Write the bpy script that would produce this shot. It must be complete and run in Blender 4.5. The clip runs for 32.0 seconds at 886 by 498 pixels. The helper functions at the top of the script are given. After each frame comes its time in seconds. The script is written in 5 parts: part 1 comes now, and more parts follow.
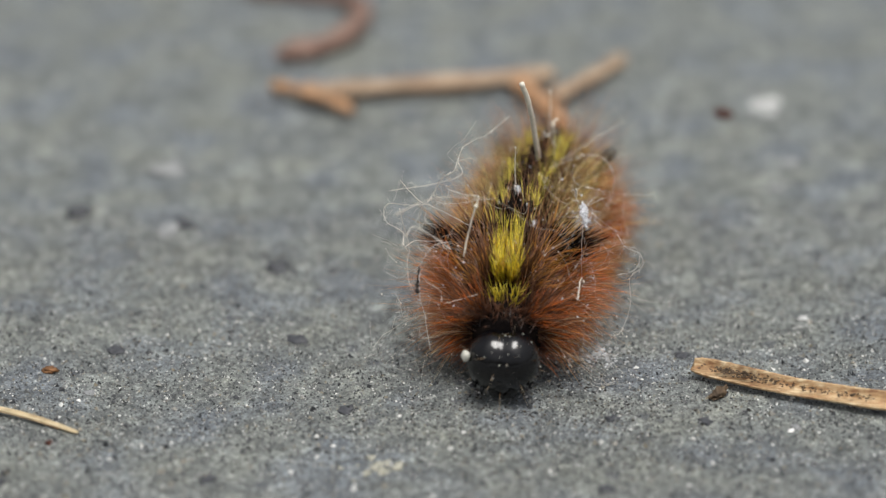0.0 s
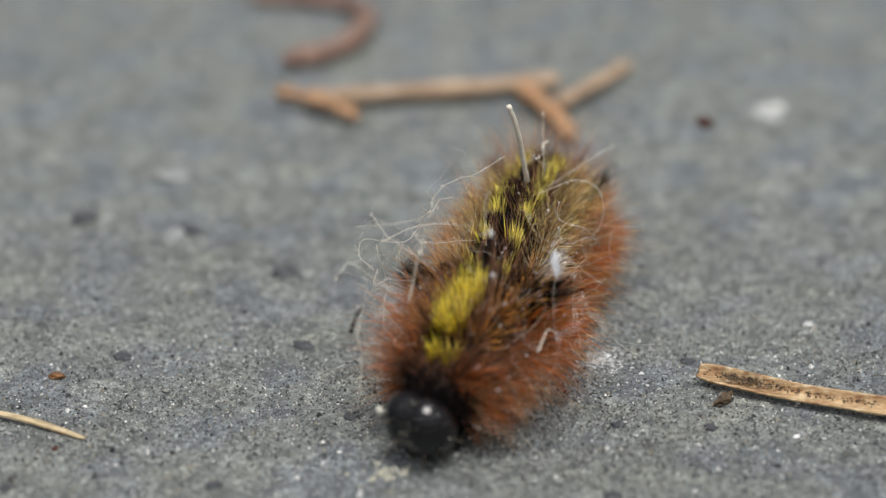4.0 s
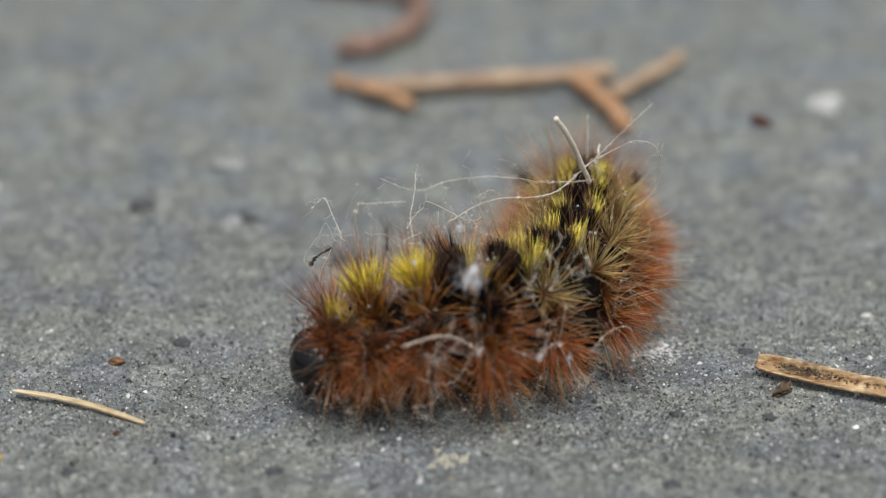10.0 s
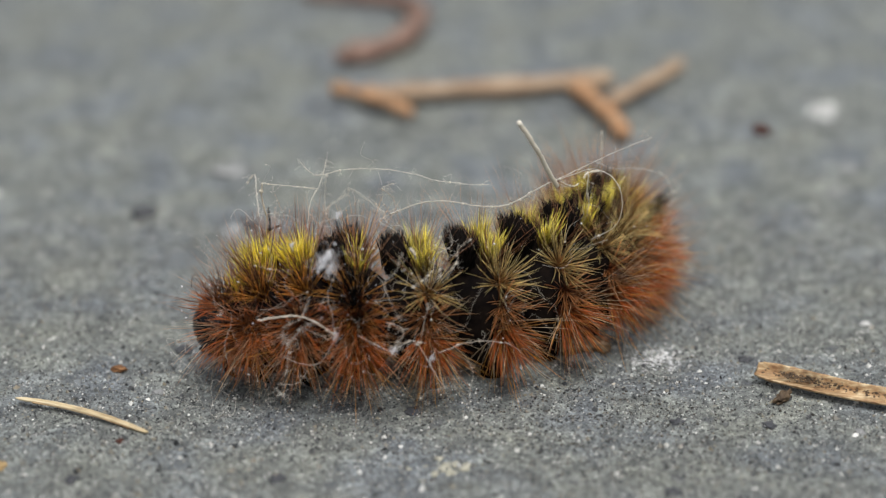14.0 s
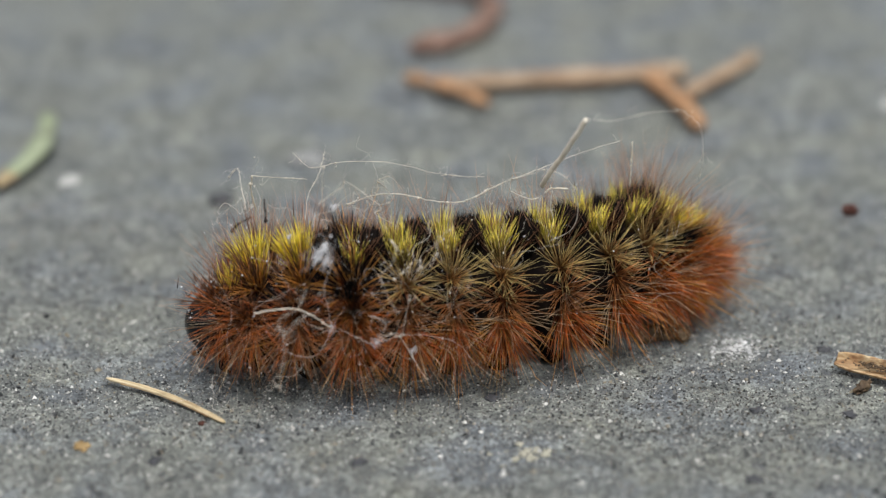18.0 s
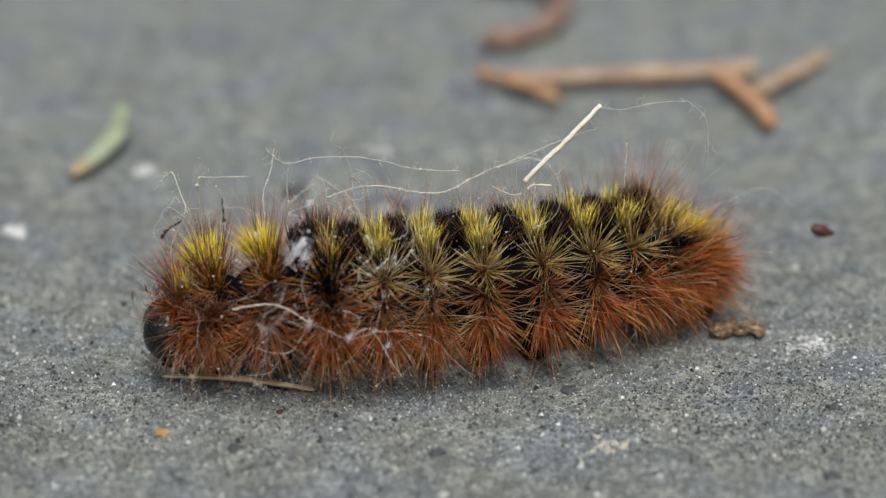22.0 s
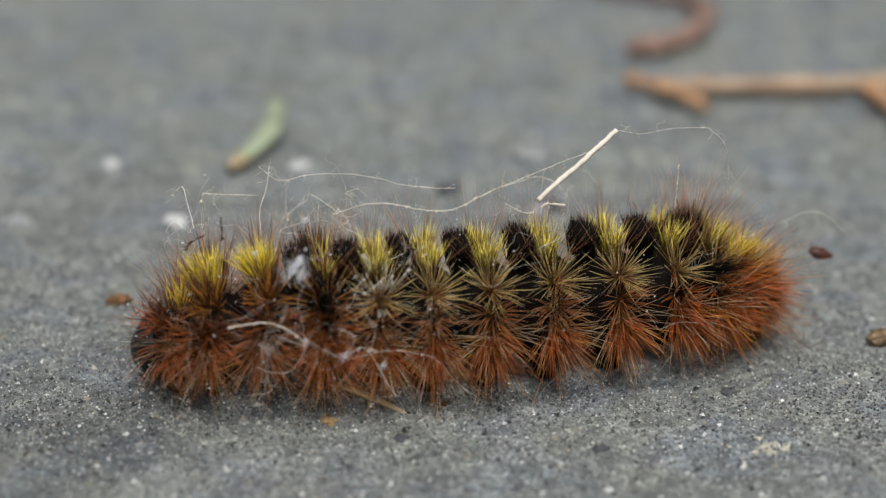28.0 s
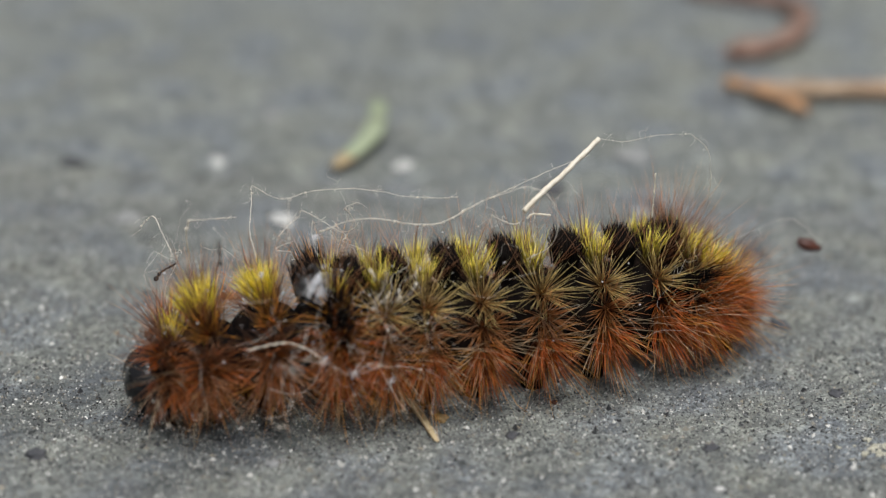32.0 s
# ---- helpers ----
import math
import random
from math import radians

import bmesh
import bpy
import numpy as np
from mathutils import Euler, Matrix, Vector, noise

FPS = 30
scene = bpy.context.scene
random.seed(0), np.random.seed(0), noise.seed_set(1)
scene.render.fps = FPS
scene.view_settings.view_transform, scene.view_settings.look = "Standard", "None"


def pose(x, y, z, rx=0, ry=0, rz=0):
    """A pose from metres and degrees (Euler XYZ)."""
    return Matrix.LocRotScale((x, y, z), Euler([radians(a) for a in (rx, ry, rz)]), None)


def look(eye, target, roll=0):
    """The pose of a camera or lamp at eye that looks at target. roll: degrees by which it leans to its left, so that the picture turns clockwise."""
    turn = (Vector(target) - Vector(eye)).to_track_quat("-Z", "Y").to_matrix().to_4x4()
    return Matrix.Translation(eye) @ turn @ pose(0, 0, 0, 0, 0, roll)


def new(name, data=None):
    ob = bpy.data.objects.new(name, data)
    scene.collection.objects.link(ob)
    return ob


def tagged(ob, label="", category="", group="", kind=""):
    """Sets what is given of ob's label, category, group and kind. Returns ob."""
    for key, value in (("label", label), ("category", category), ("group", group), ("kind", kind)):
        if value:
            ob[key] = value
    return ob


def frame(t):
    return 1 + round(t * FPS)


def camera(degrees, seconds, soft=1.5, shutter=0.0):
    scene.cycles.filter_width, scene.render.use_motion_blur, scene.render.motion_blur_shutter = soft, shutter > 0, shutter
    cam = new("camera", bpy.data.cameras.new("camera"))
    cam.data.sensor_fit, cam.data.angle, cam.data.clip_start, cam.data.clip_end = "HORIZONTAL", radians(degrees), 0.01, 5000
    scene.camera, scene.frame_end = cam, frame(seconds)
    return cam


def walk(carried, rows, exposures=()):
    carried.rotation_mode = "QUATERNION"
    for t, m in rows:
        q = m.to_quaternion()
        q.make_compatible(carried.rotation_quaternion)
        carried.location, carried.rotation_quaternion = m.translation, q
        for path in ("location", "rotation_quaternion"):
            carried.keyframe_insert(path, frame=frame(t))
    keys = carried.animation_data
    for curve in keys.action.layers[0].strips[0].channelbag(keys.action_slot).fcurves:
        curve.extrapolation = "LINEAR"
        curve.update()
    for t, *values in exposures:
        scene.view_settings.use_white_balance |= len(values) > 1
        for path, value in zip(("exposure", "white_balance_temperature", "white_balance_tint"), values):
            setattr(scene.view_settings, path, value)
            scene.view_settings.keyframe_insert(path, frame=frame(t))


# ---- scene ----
# A hairy caterpillar crawls over grey concrete, seen from a hand's width away.
MM = 0.001

cam = camera(22.0, 32.0, soft=1.25)
cam.data.dof.use_dof = True
cam.data.dof.focus_distance = 0.1260
cam.data.dof.aperture_fstop = 22.0


def stand(x, y, z, yaw, pitch, roll):
    """Eye in millimetres, turns in degrees: yaw to the left from +y, pitch up, roll to the left."""
    return pose(x * MM, y * MM, z * MM, 0, 0, yaw) @ pose(0, 0, 0, 90 + pitch) @ pose(0, 0, 0, 0, 0, roll)


walk(cam, [
    (0.0, stand(1.26, 0.50, 59.86, -0.935, -24.893, -0.426)),
    (0.5, stand(1.16, 0.56, 59.83, -0.957, -24.893, -0.389)),
    (1.0, stand(1.18, 0.47, 59.82, -0.936, -24.866, -0.436)),
    (1.5, stand(1.22, 0.51, 59.82, -0.900, -24.872, -0.433)),
    (2.0, stand(0.95, 0.49, 59.95, -0.987, -24.908, -0.353)),
    (2.5, stand(1.08, 0.43, 59.97, -0.881, -24.888, -0.398)),
    (3.0, stand(1.27, 0.31, 60.00, -0.787, -24.818, -0.497)),
    (3.5, stand(1.05, 0.36, 60.07, -0.862, -24.798, -0.439)),
    (5.5, stand(1.39, 0.27, 59.98, -0.668, -24.784, -0.763)),
    (6.0, stand(1.33, 0.51, 59.89, -0.557, -24.906, -1.006)),
    (6.5, stand(1.39, 0.60, 60.05, -0.402, -25.086, -1.177)),
    (7.0, stand(0.48, 0.15, 60.02, -0.417, -25.049, -0.632)),
    (7.5, stand(0.04, 0.05, 59.81, -0.271, -24.824, -0.402)),
    (8.0, stand(-0.08, -0.04, 59.86, -0.203, -24.833, -0.403)),
    (8.5, stand(-0.09, 0.10, 59.86, -0.187, -24.865, -0.401)),
    (9.0, stand(-0.23, -0.05, 59.88, -0.049, -24.894, -0.408)),
    (9.5, stand(-0.30, -0.04, 59.82, 0.043, -24.890, -0.474)),
    (10.0, stand(-0.17, -0.04, 59.91, 0.162, -24.932, -0.510)),
    (10.5, stand(-0.33, -0.14, 59.84, 0.133, -24.918, -0.478)),
    (11.0, stand(-0.21, -0.06, 59.89, 0.160, -24.944, -0.474)),
    (11.5, stand(-0.19, 0.00, 59.80, 0.120, -24.926, -0.458)),
    (12.0, stand(-0.19, 0.03, 59.79, 0.086, -24.923, -0.470)),
    (12.5, stand(-0.14, 0.07, 59.80, -0.015, -24.951, -0.445)),
    (13.0, stand(0.00, 0.00, 60.00, 0.004, -25.000, -0.431)),
    (13.5, stand(-0.35, -0.34, 60.59, -0.144, -24.910, -0.337)),
    (15.5, stand(-1.54, -0.47, 59.99, 0.406, -24.892, -0.418)),
    (16.0, stand(-1.67, -0.65, 59.94, 0.709, -24.912, -0.436)),
    (16.5, stand(-2.03, -0.86, 59.93, 0.938, -24.863, -0.394)),
    (17.0, stand(-2.17, -0.82, 59.96, 1.093, -24.900, -0.435)),
    (17.5, stand(-2.32, -0.92, 59.94, 1.171, -24.889, -0.467)),
    (18.0, stand(-2.52, -1.09, 59.96, 1.267, -24.868, -0.428)),
    (18.5, stand(-2.47, -1.15, 59.96, 1.487, -24.859, -0.475)),
    (19.0, stand(-2.72, -1.08, 59.92, 1.482, -24.862, -0.435)),
    (19.5, stand(-3.13, -1.25, 60.01, 1.478, -24.890, -0.321)),
    (20.0, stand(-3.25, -1.37, 59.96, 1.710, -24.891, -0.317)),
    (20.5, stand(-3.82, -1.52, 59.88, 1.759, -24.890, -0.258)),
    (21.0, stand(-4.07, -1.64, 59.68, 2.092, -24.832, -0.219)),
    (21.5, stand(-4.34, -1.66, 59.62, 2.269, -24.814, -0.185)),
    (22.0, stand(-4.64, -1.88, 59.78, 2.365, -24.839, -0.155)),
    (22.5, stand(-4.86, -1.93, 59.72, 2.495, -24.783, -0.108)),
    (23.0, stand(-5.21, -2.06, 59.77, 2.533, -24.774, 0.003)),
    (23.5, stand(-5.43, -2.20, 59.68, 2.675, -24.715, 0.006)),
    (24.0, stand(-6.40, -2.70, 59.55, 2.761, -24.669, 0.242)),
    (24.5, stand(-6.44, -2.57, 59.65, 3.074, -24.759, 0.157)),
    (25.0, stand(-6.96, -2.98, 59.79, 3.301, -24.739, 0.344)),
    (25.5, stand(-7.63, -3.38, 59.83, 3.500, -24.684, 0.471)),
    (27.5, stand(-8.56, -3.77, 59.79, 4.366, -24.518, 0.472)),
    (28.0, stand(-9.39, -4.10, 59.73, 4.525, -24.542, 0.608)),
    (28.5, stand(-9.82, -4.30, 59.59, 4.822, -24.553, 0.702)),
    (29.0, stand(-10.10, -4.54, 59.83, 5.064, -24.619, 0.654)),
    (29.5, stand(-10.50, -4.71, 59.77, 5.237, -24.572, 0.619)),
    (30.0, stand(-10.54, -4.83, 59.83, 5.497, -24.605, 0.565)),
    (30.5, stand(-10.91, -5.05, 59.82, 5.649, -24.578, 0.515)),
    (31.0, stand(-11.12, -5.30, 60.00, 5.861, -24.509, 0.448)),
    (31.5, stand(-11.75, -5.60, 60.14, 5.994, -24.456, 0.474)),
    (32.0, stand(-11.84, -5.55, 59.94, 6.315, -24.444, 0.364)),
], exposures=[(0, 0.38), (3.5, 0.38), (6, 0.31), (7, 0.31), (9, 0.36), (25, 0.38), (28, 0.35), (32, 0.34)])

# ---- light: an overcast sky ----
world = bpy.data.worlds.new("overcast_sky")
scene.world = world
world.use_nodes = True
wn, wl = world.node_tree.nodes, world.node_tree.links
wn.clear()
sky = wn.new("ShaderNodeTexSky")
sky.sky_type, sky.sun_disc = "NISHITA", False
sky.sun_elevation, sky.sun_rotation = radians(71), radians(163)
sky.air_density, sky.dust_density = 1.0, 4.0
grey = wn.new("ShaderNodeHueSaturation")
grey.inputs["Saturation"].default_value = 0.25
bg = wn.new("ShaderNodeBackground")
# an overcast sky is three times as bright overhead as at the horizon
up = wn.new("ShaderNodeSeparateXYZ")
wl.new(wn.new("ShaderNodeTexCoord").outputs["Generated"], up.inputs[0])
rise = wn.new("ShaderNodeMapRange")
rise.inputs["To Min"].default_value, rise.inputs["To Max"].default_value = 0.041, 0.123
wl.new(up.outputs["Z"], rise.inputs["Value"])
wl.new(rise.outputs[0], bg.inputs["Strength"])
wo = wn.new("ShaderNodeOutputWorld")
wl.new(sky.outputs[0], grey.inputs["Color"])
wl.new(grey.outputs[0], bg.inputs["Color"])
wl.new(bg.outputs[0], wo.inputs["Surface"])

sun = new("sun", bpy.data.lights.new("sun", "SUN"))
sun.data.energy, sun.data.angle, sun.data.color = 1.5, radians(26), (1.0, 0.97, 0.93)
sun.matrix_world = look((0.06, -0.09, 0.60), (0, 0.11, 0))


# ---- materials ----
def mat(name, rough=0.7, spec=0.4):
    m = bpy.data.materials.new(name)
    m.use_nodes = True
    nt = m.node_tree
    b = nt.nodes["Principled BSDF"]
    b.inputs["Roughness"].default_value = rough
    b.inputs["Specular IOR Level"].default_value = spec
    return m, nt, b


def node(nt, kind, **values):
    n = nt.nodes.new(kind)
    for key, value in values.items():
        n.inputs[key].default_value = value
    return n


def ramp(nt, fac, *stops):
    r = nt.nodes.new("ShaderNodeValToRGB")
    e = r.color_ramp.elements
    while len(e) < len(stops):
        e.new(0.5)
    for el, (p, c) in zip(e, stops):
        el.position, el.color = p, (*c, 1)
    nt.links.new(fac, r.inputs[0])
    return r.outputs[0]


def mix(nt, fac, a, b, blend="MIX"):
    n = nt.nodes.new("ShaderNodeMixRGB")
    n.blend_type = blend
    for s, v in zip(n.inputs, (fac, a, b)):
        if hasattr(v, "is_linked"):
            nt.links.new(v, s)
        elif isinstance(v, tuple):
            s.default_value = (*v, 1)
        else:
            s.default_value = v
    return n.outputs[0]


def noise_tex(nt, scale, detail=4.0, rough=0.6, coords=None):
    n = node(nt, "ShaderNodeTexNoise", Scale=scale, Detail=detail, Roughness=rough)
    if coords is None:
        coords = nt.nodes.new("ShaderNodeTexCoord").outputs["Object"]
    nt.links.new(coords, n.inputs["Vector"])
    return n.outputs["Fac"]


def bump(nt, b, height, strength, distance):
    n = node(nt, "ShaderNodeBump", Strength=strength, Distance=distance)
    nt.links.new(height, n.inputs["Height"])
    nt.links.new(n.outputs[0], b.inputs["Normal"])


def hair_mat(name, root, tip, rough=0.3, through_light=0.3, vary=0.45, spec=0.75, half=0.5, end=None):
    """Hair pigmented from root to tip, with shade deep in the fur and shine at the ends put into the colour; each hair
    a little lighter or darker, and light passes through it.
    """
    m, nt, b = mat(name, rough, spec)
    along = nt.nodes.new("ShaderNodeAttribute")
    along.attribute_name = "along"
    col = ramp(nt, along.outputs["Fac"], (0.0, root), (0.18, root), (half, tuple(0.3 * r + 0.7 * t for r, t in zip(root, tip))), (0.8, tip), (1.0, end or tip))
    geo = nt.nodes.new("ShaderNodeNewGeometry")
    shade = ramp(nt, geo.outputs["Random Per Island"], (0, (1 - vary,) * 3), (0.6, (1, 1, 1)), (1, (1 + vary * 0.7, 1 + vary * 0.66, 1 + vary * 0.6)))
    col = mix(nt, 1.0, col, shade, "MULTIPLY")
    nt.links.new(col, b.inputs["Base Color"])
    tr = nt.nodes.new("ShaderNodeBsdfTranslucent")
    nt.links.new(col, tr.inputs["Color"])
    ms = nt.nodes.new("ShaderNodeMixShader")
    ms.inputs[0].default_value = through_light
    nt.links.new(b.outputs[0], ms.inputs[1])
    nt.links.new(tr.outputs[0], ms.inputs[2])
    nt.links.new(ms.outputs[0], nt.nodes["Material Output"].inputs["Surface"])
    return m


# root and end colours hold pigment plus painted shade between hairs and tip highlights
HAIR = {
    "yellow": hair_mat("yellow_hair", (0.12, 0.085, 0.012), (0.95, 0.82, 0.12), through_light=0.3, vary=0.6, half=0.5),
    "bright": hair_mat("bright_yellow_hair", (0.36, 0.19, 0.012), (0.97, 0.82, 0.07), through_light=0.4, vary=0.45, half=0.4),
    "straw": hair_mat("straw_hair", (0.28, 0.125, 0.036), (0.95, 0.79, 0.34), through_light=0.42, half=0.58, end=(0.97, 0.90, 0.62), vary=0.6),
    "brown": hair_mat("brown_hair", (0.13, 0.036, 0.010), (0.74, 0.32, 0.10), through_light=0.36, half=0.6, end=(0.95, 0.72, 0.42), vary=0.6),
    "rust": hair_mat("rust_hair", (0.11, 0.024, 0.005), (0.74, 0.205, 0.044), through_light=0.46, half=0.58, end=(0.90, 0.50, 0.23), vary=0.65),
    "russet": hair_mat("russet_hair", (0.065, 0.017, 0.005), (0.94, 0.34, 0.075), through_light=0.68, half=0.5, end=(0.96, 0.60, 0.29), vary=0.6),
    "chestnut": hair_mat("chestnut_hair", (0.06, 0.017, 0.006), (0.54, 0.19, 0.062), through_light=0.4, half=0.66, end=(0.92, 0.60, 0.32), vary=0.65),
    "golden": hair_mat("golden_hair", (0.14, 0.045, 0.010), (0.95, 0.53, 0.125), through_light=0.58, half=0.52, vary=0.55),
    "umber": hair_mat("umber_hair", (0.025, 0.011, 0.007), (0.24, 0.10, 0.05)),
    "black": hair_mat("black_hair", (0.0035, 0.003, 0.003), (0.009, 0.007, 0.006), 0.7, 0.05, spec=0.06),
    "spine": hair_mat("dark_spine_hair", (0.03, 0.014, 0.009), (0.24, 0.11, 0.06)),
    "halo": hair_mat("fine_brown_hair", (0.12, 0.045, 0.02), (0.78, 0.42, 0.22), through_light=0.55, end=(0.92, 0.70, 0.48)),
    "pale": hair_mat("pale_hair", (0.34, 0.20, 0.09), (0.93, 0.78, 0.55), through_light=0.45),
}


STAIN = (-0.0401, 0.1014)


def concrete_mat():
    m, nt, b = mat("concrete", 0.5, 0.5)
    co = nt.nodes.new("ShaderNodeTexCoord").outputs["Object"]
    big = noise_tex(nt, 130, 2, 0.5, co)
    mid = noise_tex(nt, 650, 5, 0.7, co)
    fine = noise_tex(nt, 2600, 3, 0.7, co)
    tint = noise_tex(nt, 190, 2, 0.5, co)
    col = ramp(nt, mid, (0.28, (0.098, 0.104, 0.104)), (0.5, (0.178, 0.188, 0.182)), (0.72, (0.285, 0.297, 0.281)))
    col = mix(nt, 0.4, col, ramp(nt, big, (0.3, (0.70, 0.72, 0.75)), (0.7, (1.15, 1.14, 1.10))), "MULTIPLY")
    col = mix(nt, 0.35, col, ramp(nt, tint, (0.35, (0.74, 0.86, 1.16)), (0.5, (0.98, 1.02, 0.98)), (0.68, (1.08, 1.06, 0.86))), "MULTIPLY")
    col = mix(nt, 0.8, col, ramp(nt, noise_tex(nt, 360, 3, 0.55, co), (0.32, (0.76, 0.77, 0.80)), (0.5, (1, 1, 1)), (0.68, (1.22, 1.21, 1.17))), "MULTIPLY")
    col = mix(nt, 1.0, col, (0.985, 1.0, 1.012), "MULTIPLY")
    col = mix(nt, 0.55, col, ramp(nt, fine, (0.3, (0.30, 0.30, 0.31)), (0.5, (1, 1, 1)), (0.68, (1.9, 1.9, 1.85))), "MULTIPLY")
    vor = node(nt, "ShaderNodeTexVoronoi", Scale=900.0)
    nt.links.new(co, vor.inputs["Vector"])
    spots = ramp(nt, vor.outputs["Distance"], (0.10, (1, 1, 1)), (0.2, (0, 0, 0)))
    pick = ramp(nt, vor.outputs["Color"], (0.80, (0, 0, 0)), (0.86, (1, 1, 1)))
    fac = mix(nt, 1.0, spots, pick, "MULTIPLY")
    col = mix(nt, fac, col, (0.42, 0.42, 0.40))
    chips = node(nt, "ShaderNodeTexVoronoi", Scale=480.0)
    nt.links.new(co, chips.inputs["Vector"])
    spots = ramp(nt, chips.outputs["Distance"], (0.14, (1, 1, 1)), (0.26, (0, 0, 0)))
    pick = ramp(nt, chips.outputs["Color"], (0.60, (0, 0, 0)), (0.70, (0.75, 0.75, 0.75)))
    col = mix(nt, mix(nt, 1.0, spots, pick, "MULTIPLY"), col, (0.075, 0.082, 0.095))
    # a damp, dirty patch
    spot = node(nt, "ShaderNodeMapping", Scale=(30, 46, 0))
    spot.inputs["Location"].default_value = (-STAIN[0] * 30, -STAIN[1] * 46, 0)
    nt.links.new(co, spot.inputs["Vector"])
    far = nt.nodes.new("ShaderNodeVectorMath")
    far.operation = "LENGTH"
    nt.links.new(spot.outputs[0], far.inputs[0])
    edge = nt.nodes.new("ShaderNodeMath")
    edge.operation = "MULTIPLY_ADD"
    nt.links.new(big, edge.inputs[0])
    edge.inputs[1].default_value = 1.1
    nt.links.new(far.outputs["Value"], edge.inputs[2])
    col = mix(nt, 1.0, col, ramp(nt, edge.outputs[0], (0.65, (0.60, 0.61, 0.625)), (1.1, (1, 1, 1))), "MULTIPLY")
    tiny = noise_tex(nt, 7500, 2, 0.7, co)
    col = mix(nt, 0.5, col, ramp(nt, tiny, (0.32, (0.40, 0.40, 0.41)), (0.5, (1, 1, 1)), (0.66, (1.8, 1.8, 1.75))), "MULTIPLY")
    nt.links.new(col, b.inputs["Base Color"])
    bump(nt, b, mix(nt, 0.5, fine, tiny), 1.0, 0.0002)
    return m


def stone_mat(name, dark, light, scale=900, rough=0.75, spec=0.35, random_light=0.0):
    m, nt, b = mat(name, rough, spec)
    n = noise_tex(nt, scale, 5, 0.65)
    col = ramp(nt, n, (0.3, dark), (0.7, light))
    if random_light:
        geo = nt.nodes.new("ShaderNodeNewGeometry")
        lo, hi = 1 - random_light, 1 + random_light
        col = mix(nt, 1.0, col, ramp(nt, geo.outputs["Random Per Island"], (0, (lo, lo, lo)), (1, (hi, hi, hi))), "MULTIPLY")
    nt.links.new(col, b.inputs["Base Color"])
    bump(nt, b, n, 0.6, 0.0001)
    return m


def grain_mat():
    """Sand grains: grey for the most part, some white quartz, some dark, a few ochre."""
    m, nt, b = mat("sand_grains", 0.35, 0.5)
    geo = nt.nodes.new("ShaderNodeNewGeometry")
    col = ramp(nt, geo.outputs["Random Per Island"], (0.0, (0.018, 0.019, 0.022)), (0.22, (0.05, 0.053, 0.057)), (0.45, (0.12, 0.127, 0.126)),
               (0.72, (0.19, 0.198, 0.192)), (0.80, (0.27, 0.235, 0.17)), (0.84, (0.28, 0.29, 0.28)), (0.93, (0.50, 0.50, 0.47)), (1.0, (0.78, 0.78, 0.75)))
    nt.links.new(col, b.inputs["Base Color"])
    return m


def wood_mat(name, dark, mid, light, along=240, rough=0.65):
    """Dry plant matter with streaks along its length (local x)."""
    m, nt, b = mat(name, rough, 0.35)
    co = nt.nodes.new("ShaderNodeTexCoord").outputs["Object"]
    mp = node(nt, "ShaderNodeMapping", Scale=(1, 9, 9))
    nt.links.new(co, mp.inputs["Vector"])
    streak = noise_tex(nt, along, 5, 0.6, mp.outputs[0])
    stain = noise_tex(nt, along * 1.2, 4, 0.6, co)
    col = ramp(nt, streak, (0.28, dark), (0.5, mid), (0.72, light))
    col = mix(nt, 0.7, col, ramp(nt, stain, (0.32, (0.35, 0.33, 0.32)), (0.5, (1, 1, 1))), "MULTIPLY")
    nt.links.new(col, b.inputs["Base Color"])
    bump(nt, b, streak, 0.6, 0.00015)
    return m


CONCRETE = concrete_mat()
GRAIN = grain_mat()
WHITE_STONE = stone_mat("white_quartz", (0.42, 0.43, 0.42), (0.72, 0.72, 0.70))
GREY_STONE = stone_mat("pale_grey_stone", (0.20, 0.21, 0.215), (0.36, 0.365, 0.36))
DARK_STONE = stone_mat("dark_basalt", (0.035, 0.038, 0.045), (0.11, 0.113, 0.12))
OCHRE_STONE = stone_mat("ochre_stone", (0.26, 0.17, 0.07), (0.44, 0.32, 0.16))
PALE_POWDER = stone_mat("white_powder", (0.42, 0.43, 0.44), (0.70, 0.71, 0.71), random_light=0.3)
PALE_CRUST = stone_mat("pale_crust", (0.26, 0.255, 0.20), (0.48, 0.465, 0.38), random_light=0.3)
CRUMB = stone_mat("brown_crumb", (0.05, 0.022, 0.010), (0.34, 0.17, 0.075), 1500)
DARK_CRUMB = stone_mat("dark_brown_crumb", (0.025, 0.017, 0.012), (0.20, 0.14, 0.085), 1300)
TWIG = wood_mat("dry_twig_bark", (0.23, 0.14, 0.085), (0.40, 0.285, 0.19), (0.54, 0.42, 0.30))
TWIG_RED = wood_mat("reddish_twig_bark", (0.13, 0.075, 0.06), (0.25, 0.155, 0.12), (0.36, 0.25, 0.20))
TWIG_ORANGE = wood_mat("orange_twig_tip", (0.29, 0.14, 0.07), (0.44, 0.25, 0.13), (0.54, 0.35, 0.21))
NEEDLE = wood_mat("dry_needle", (0.27, 0.14, 0.07), (0.52, 0.345, 0.185), (0.80, 0.67, 0.44), 420)
STRAW = wood_mat("dry_straw", (0.36, 0.26, 0.14), (0.64, 0.52, 0.32), (0.80, 0.70, 0.50), 300)
LEAF = wood_mat("green_needle", (0.22, 0.26, 0.16), (0.31, 0.36, 0.235), (0.40, 0.45, 0.32), 200, 0.5)
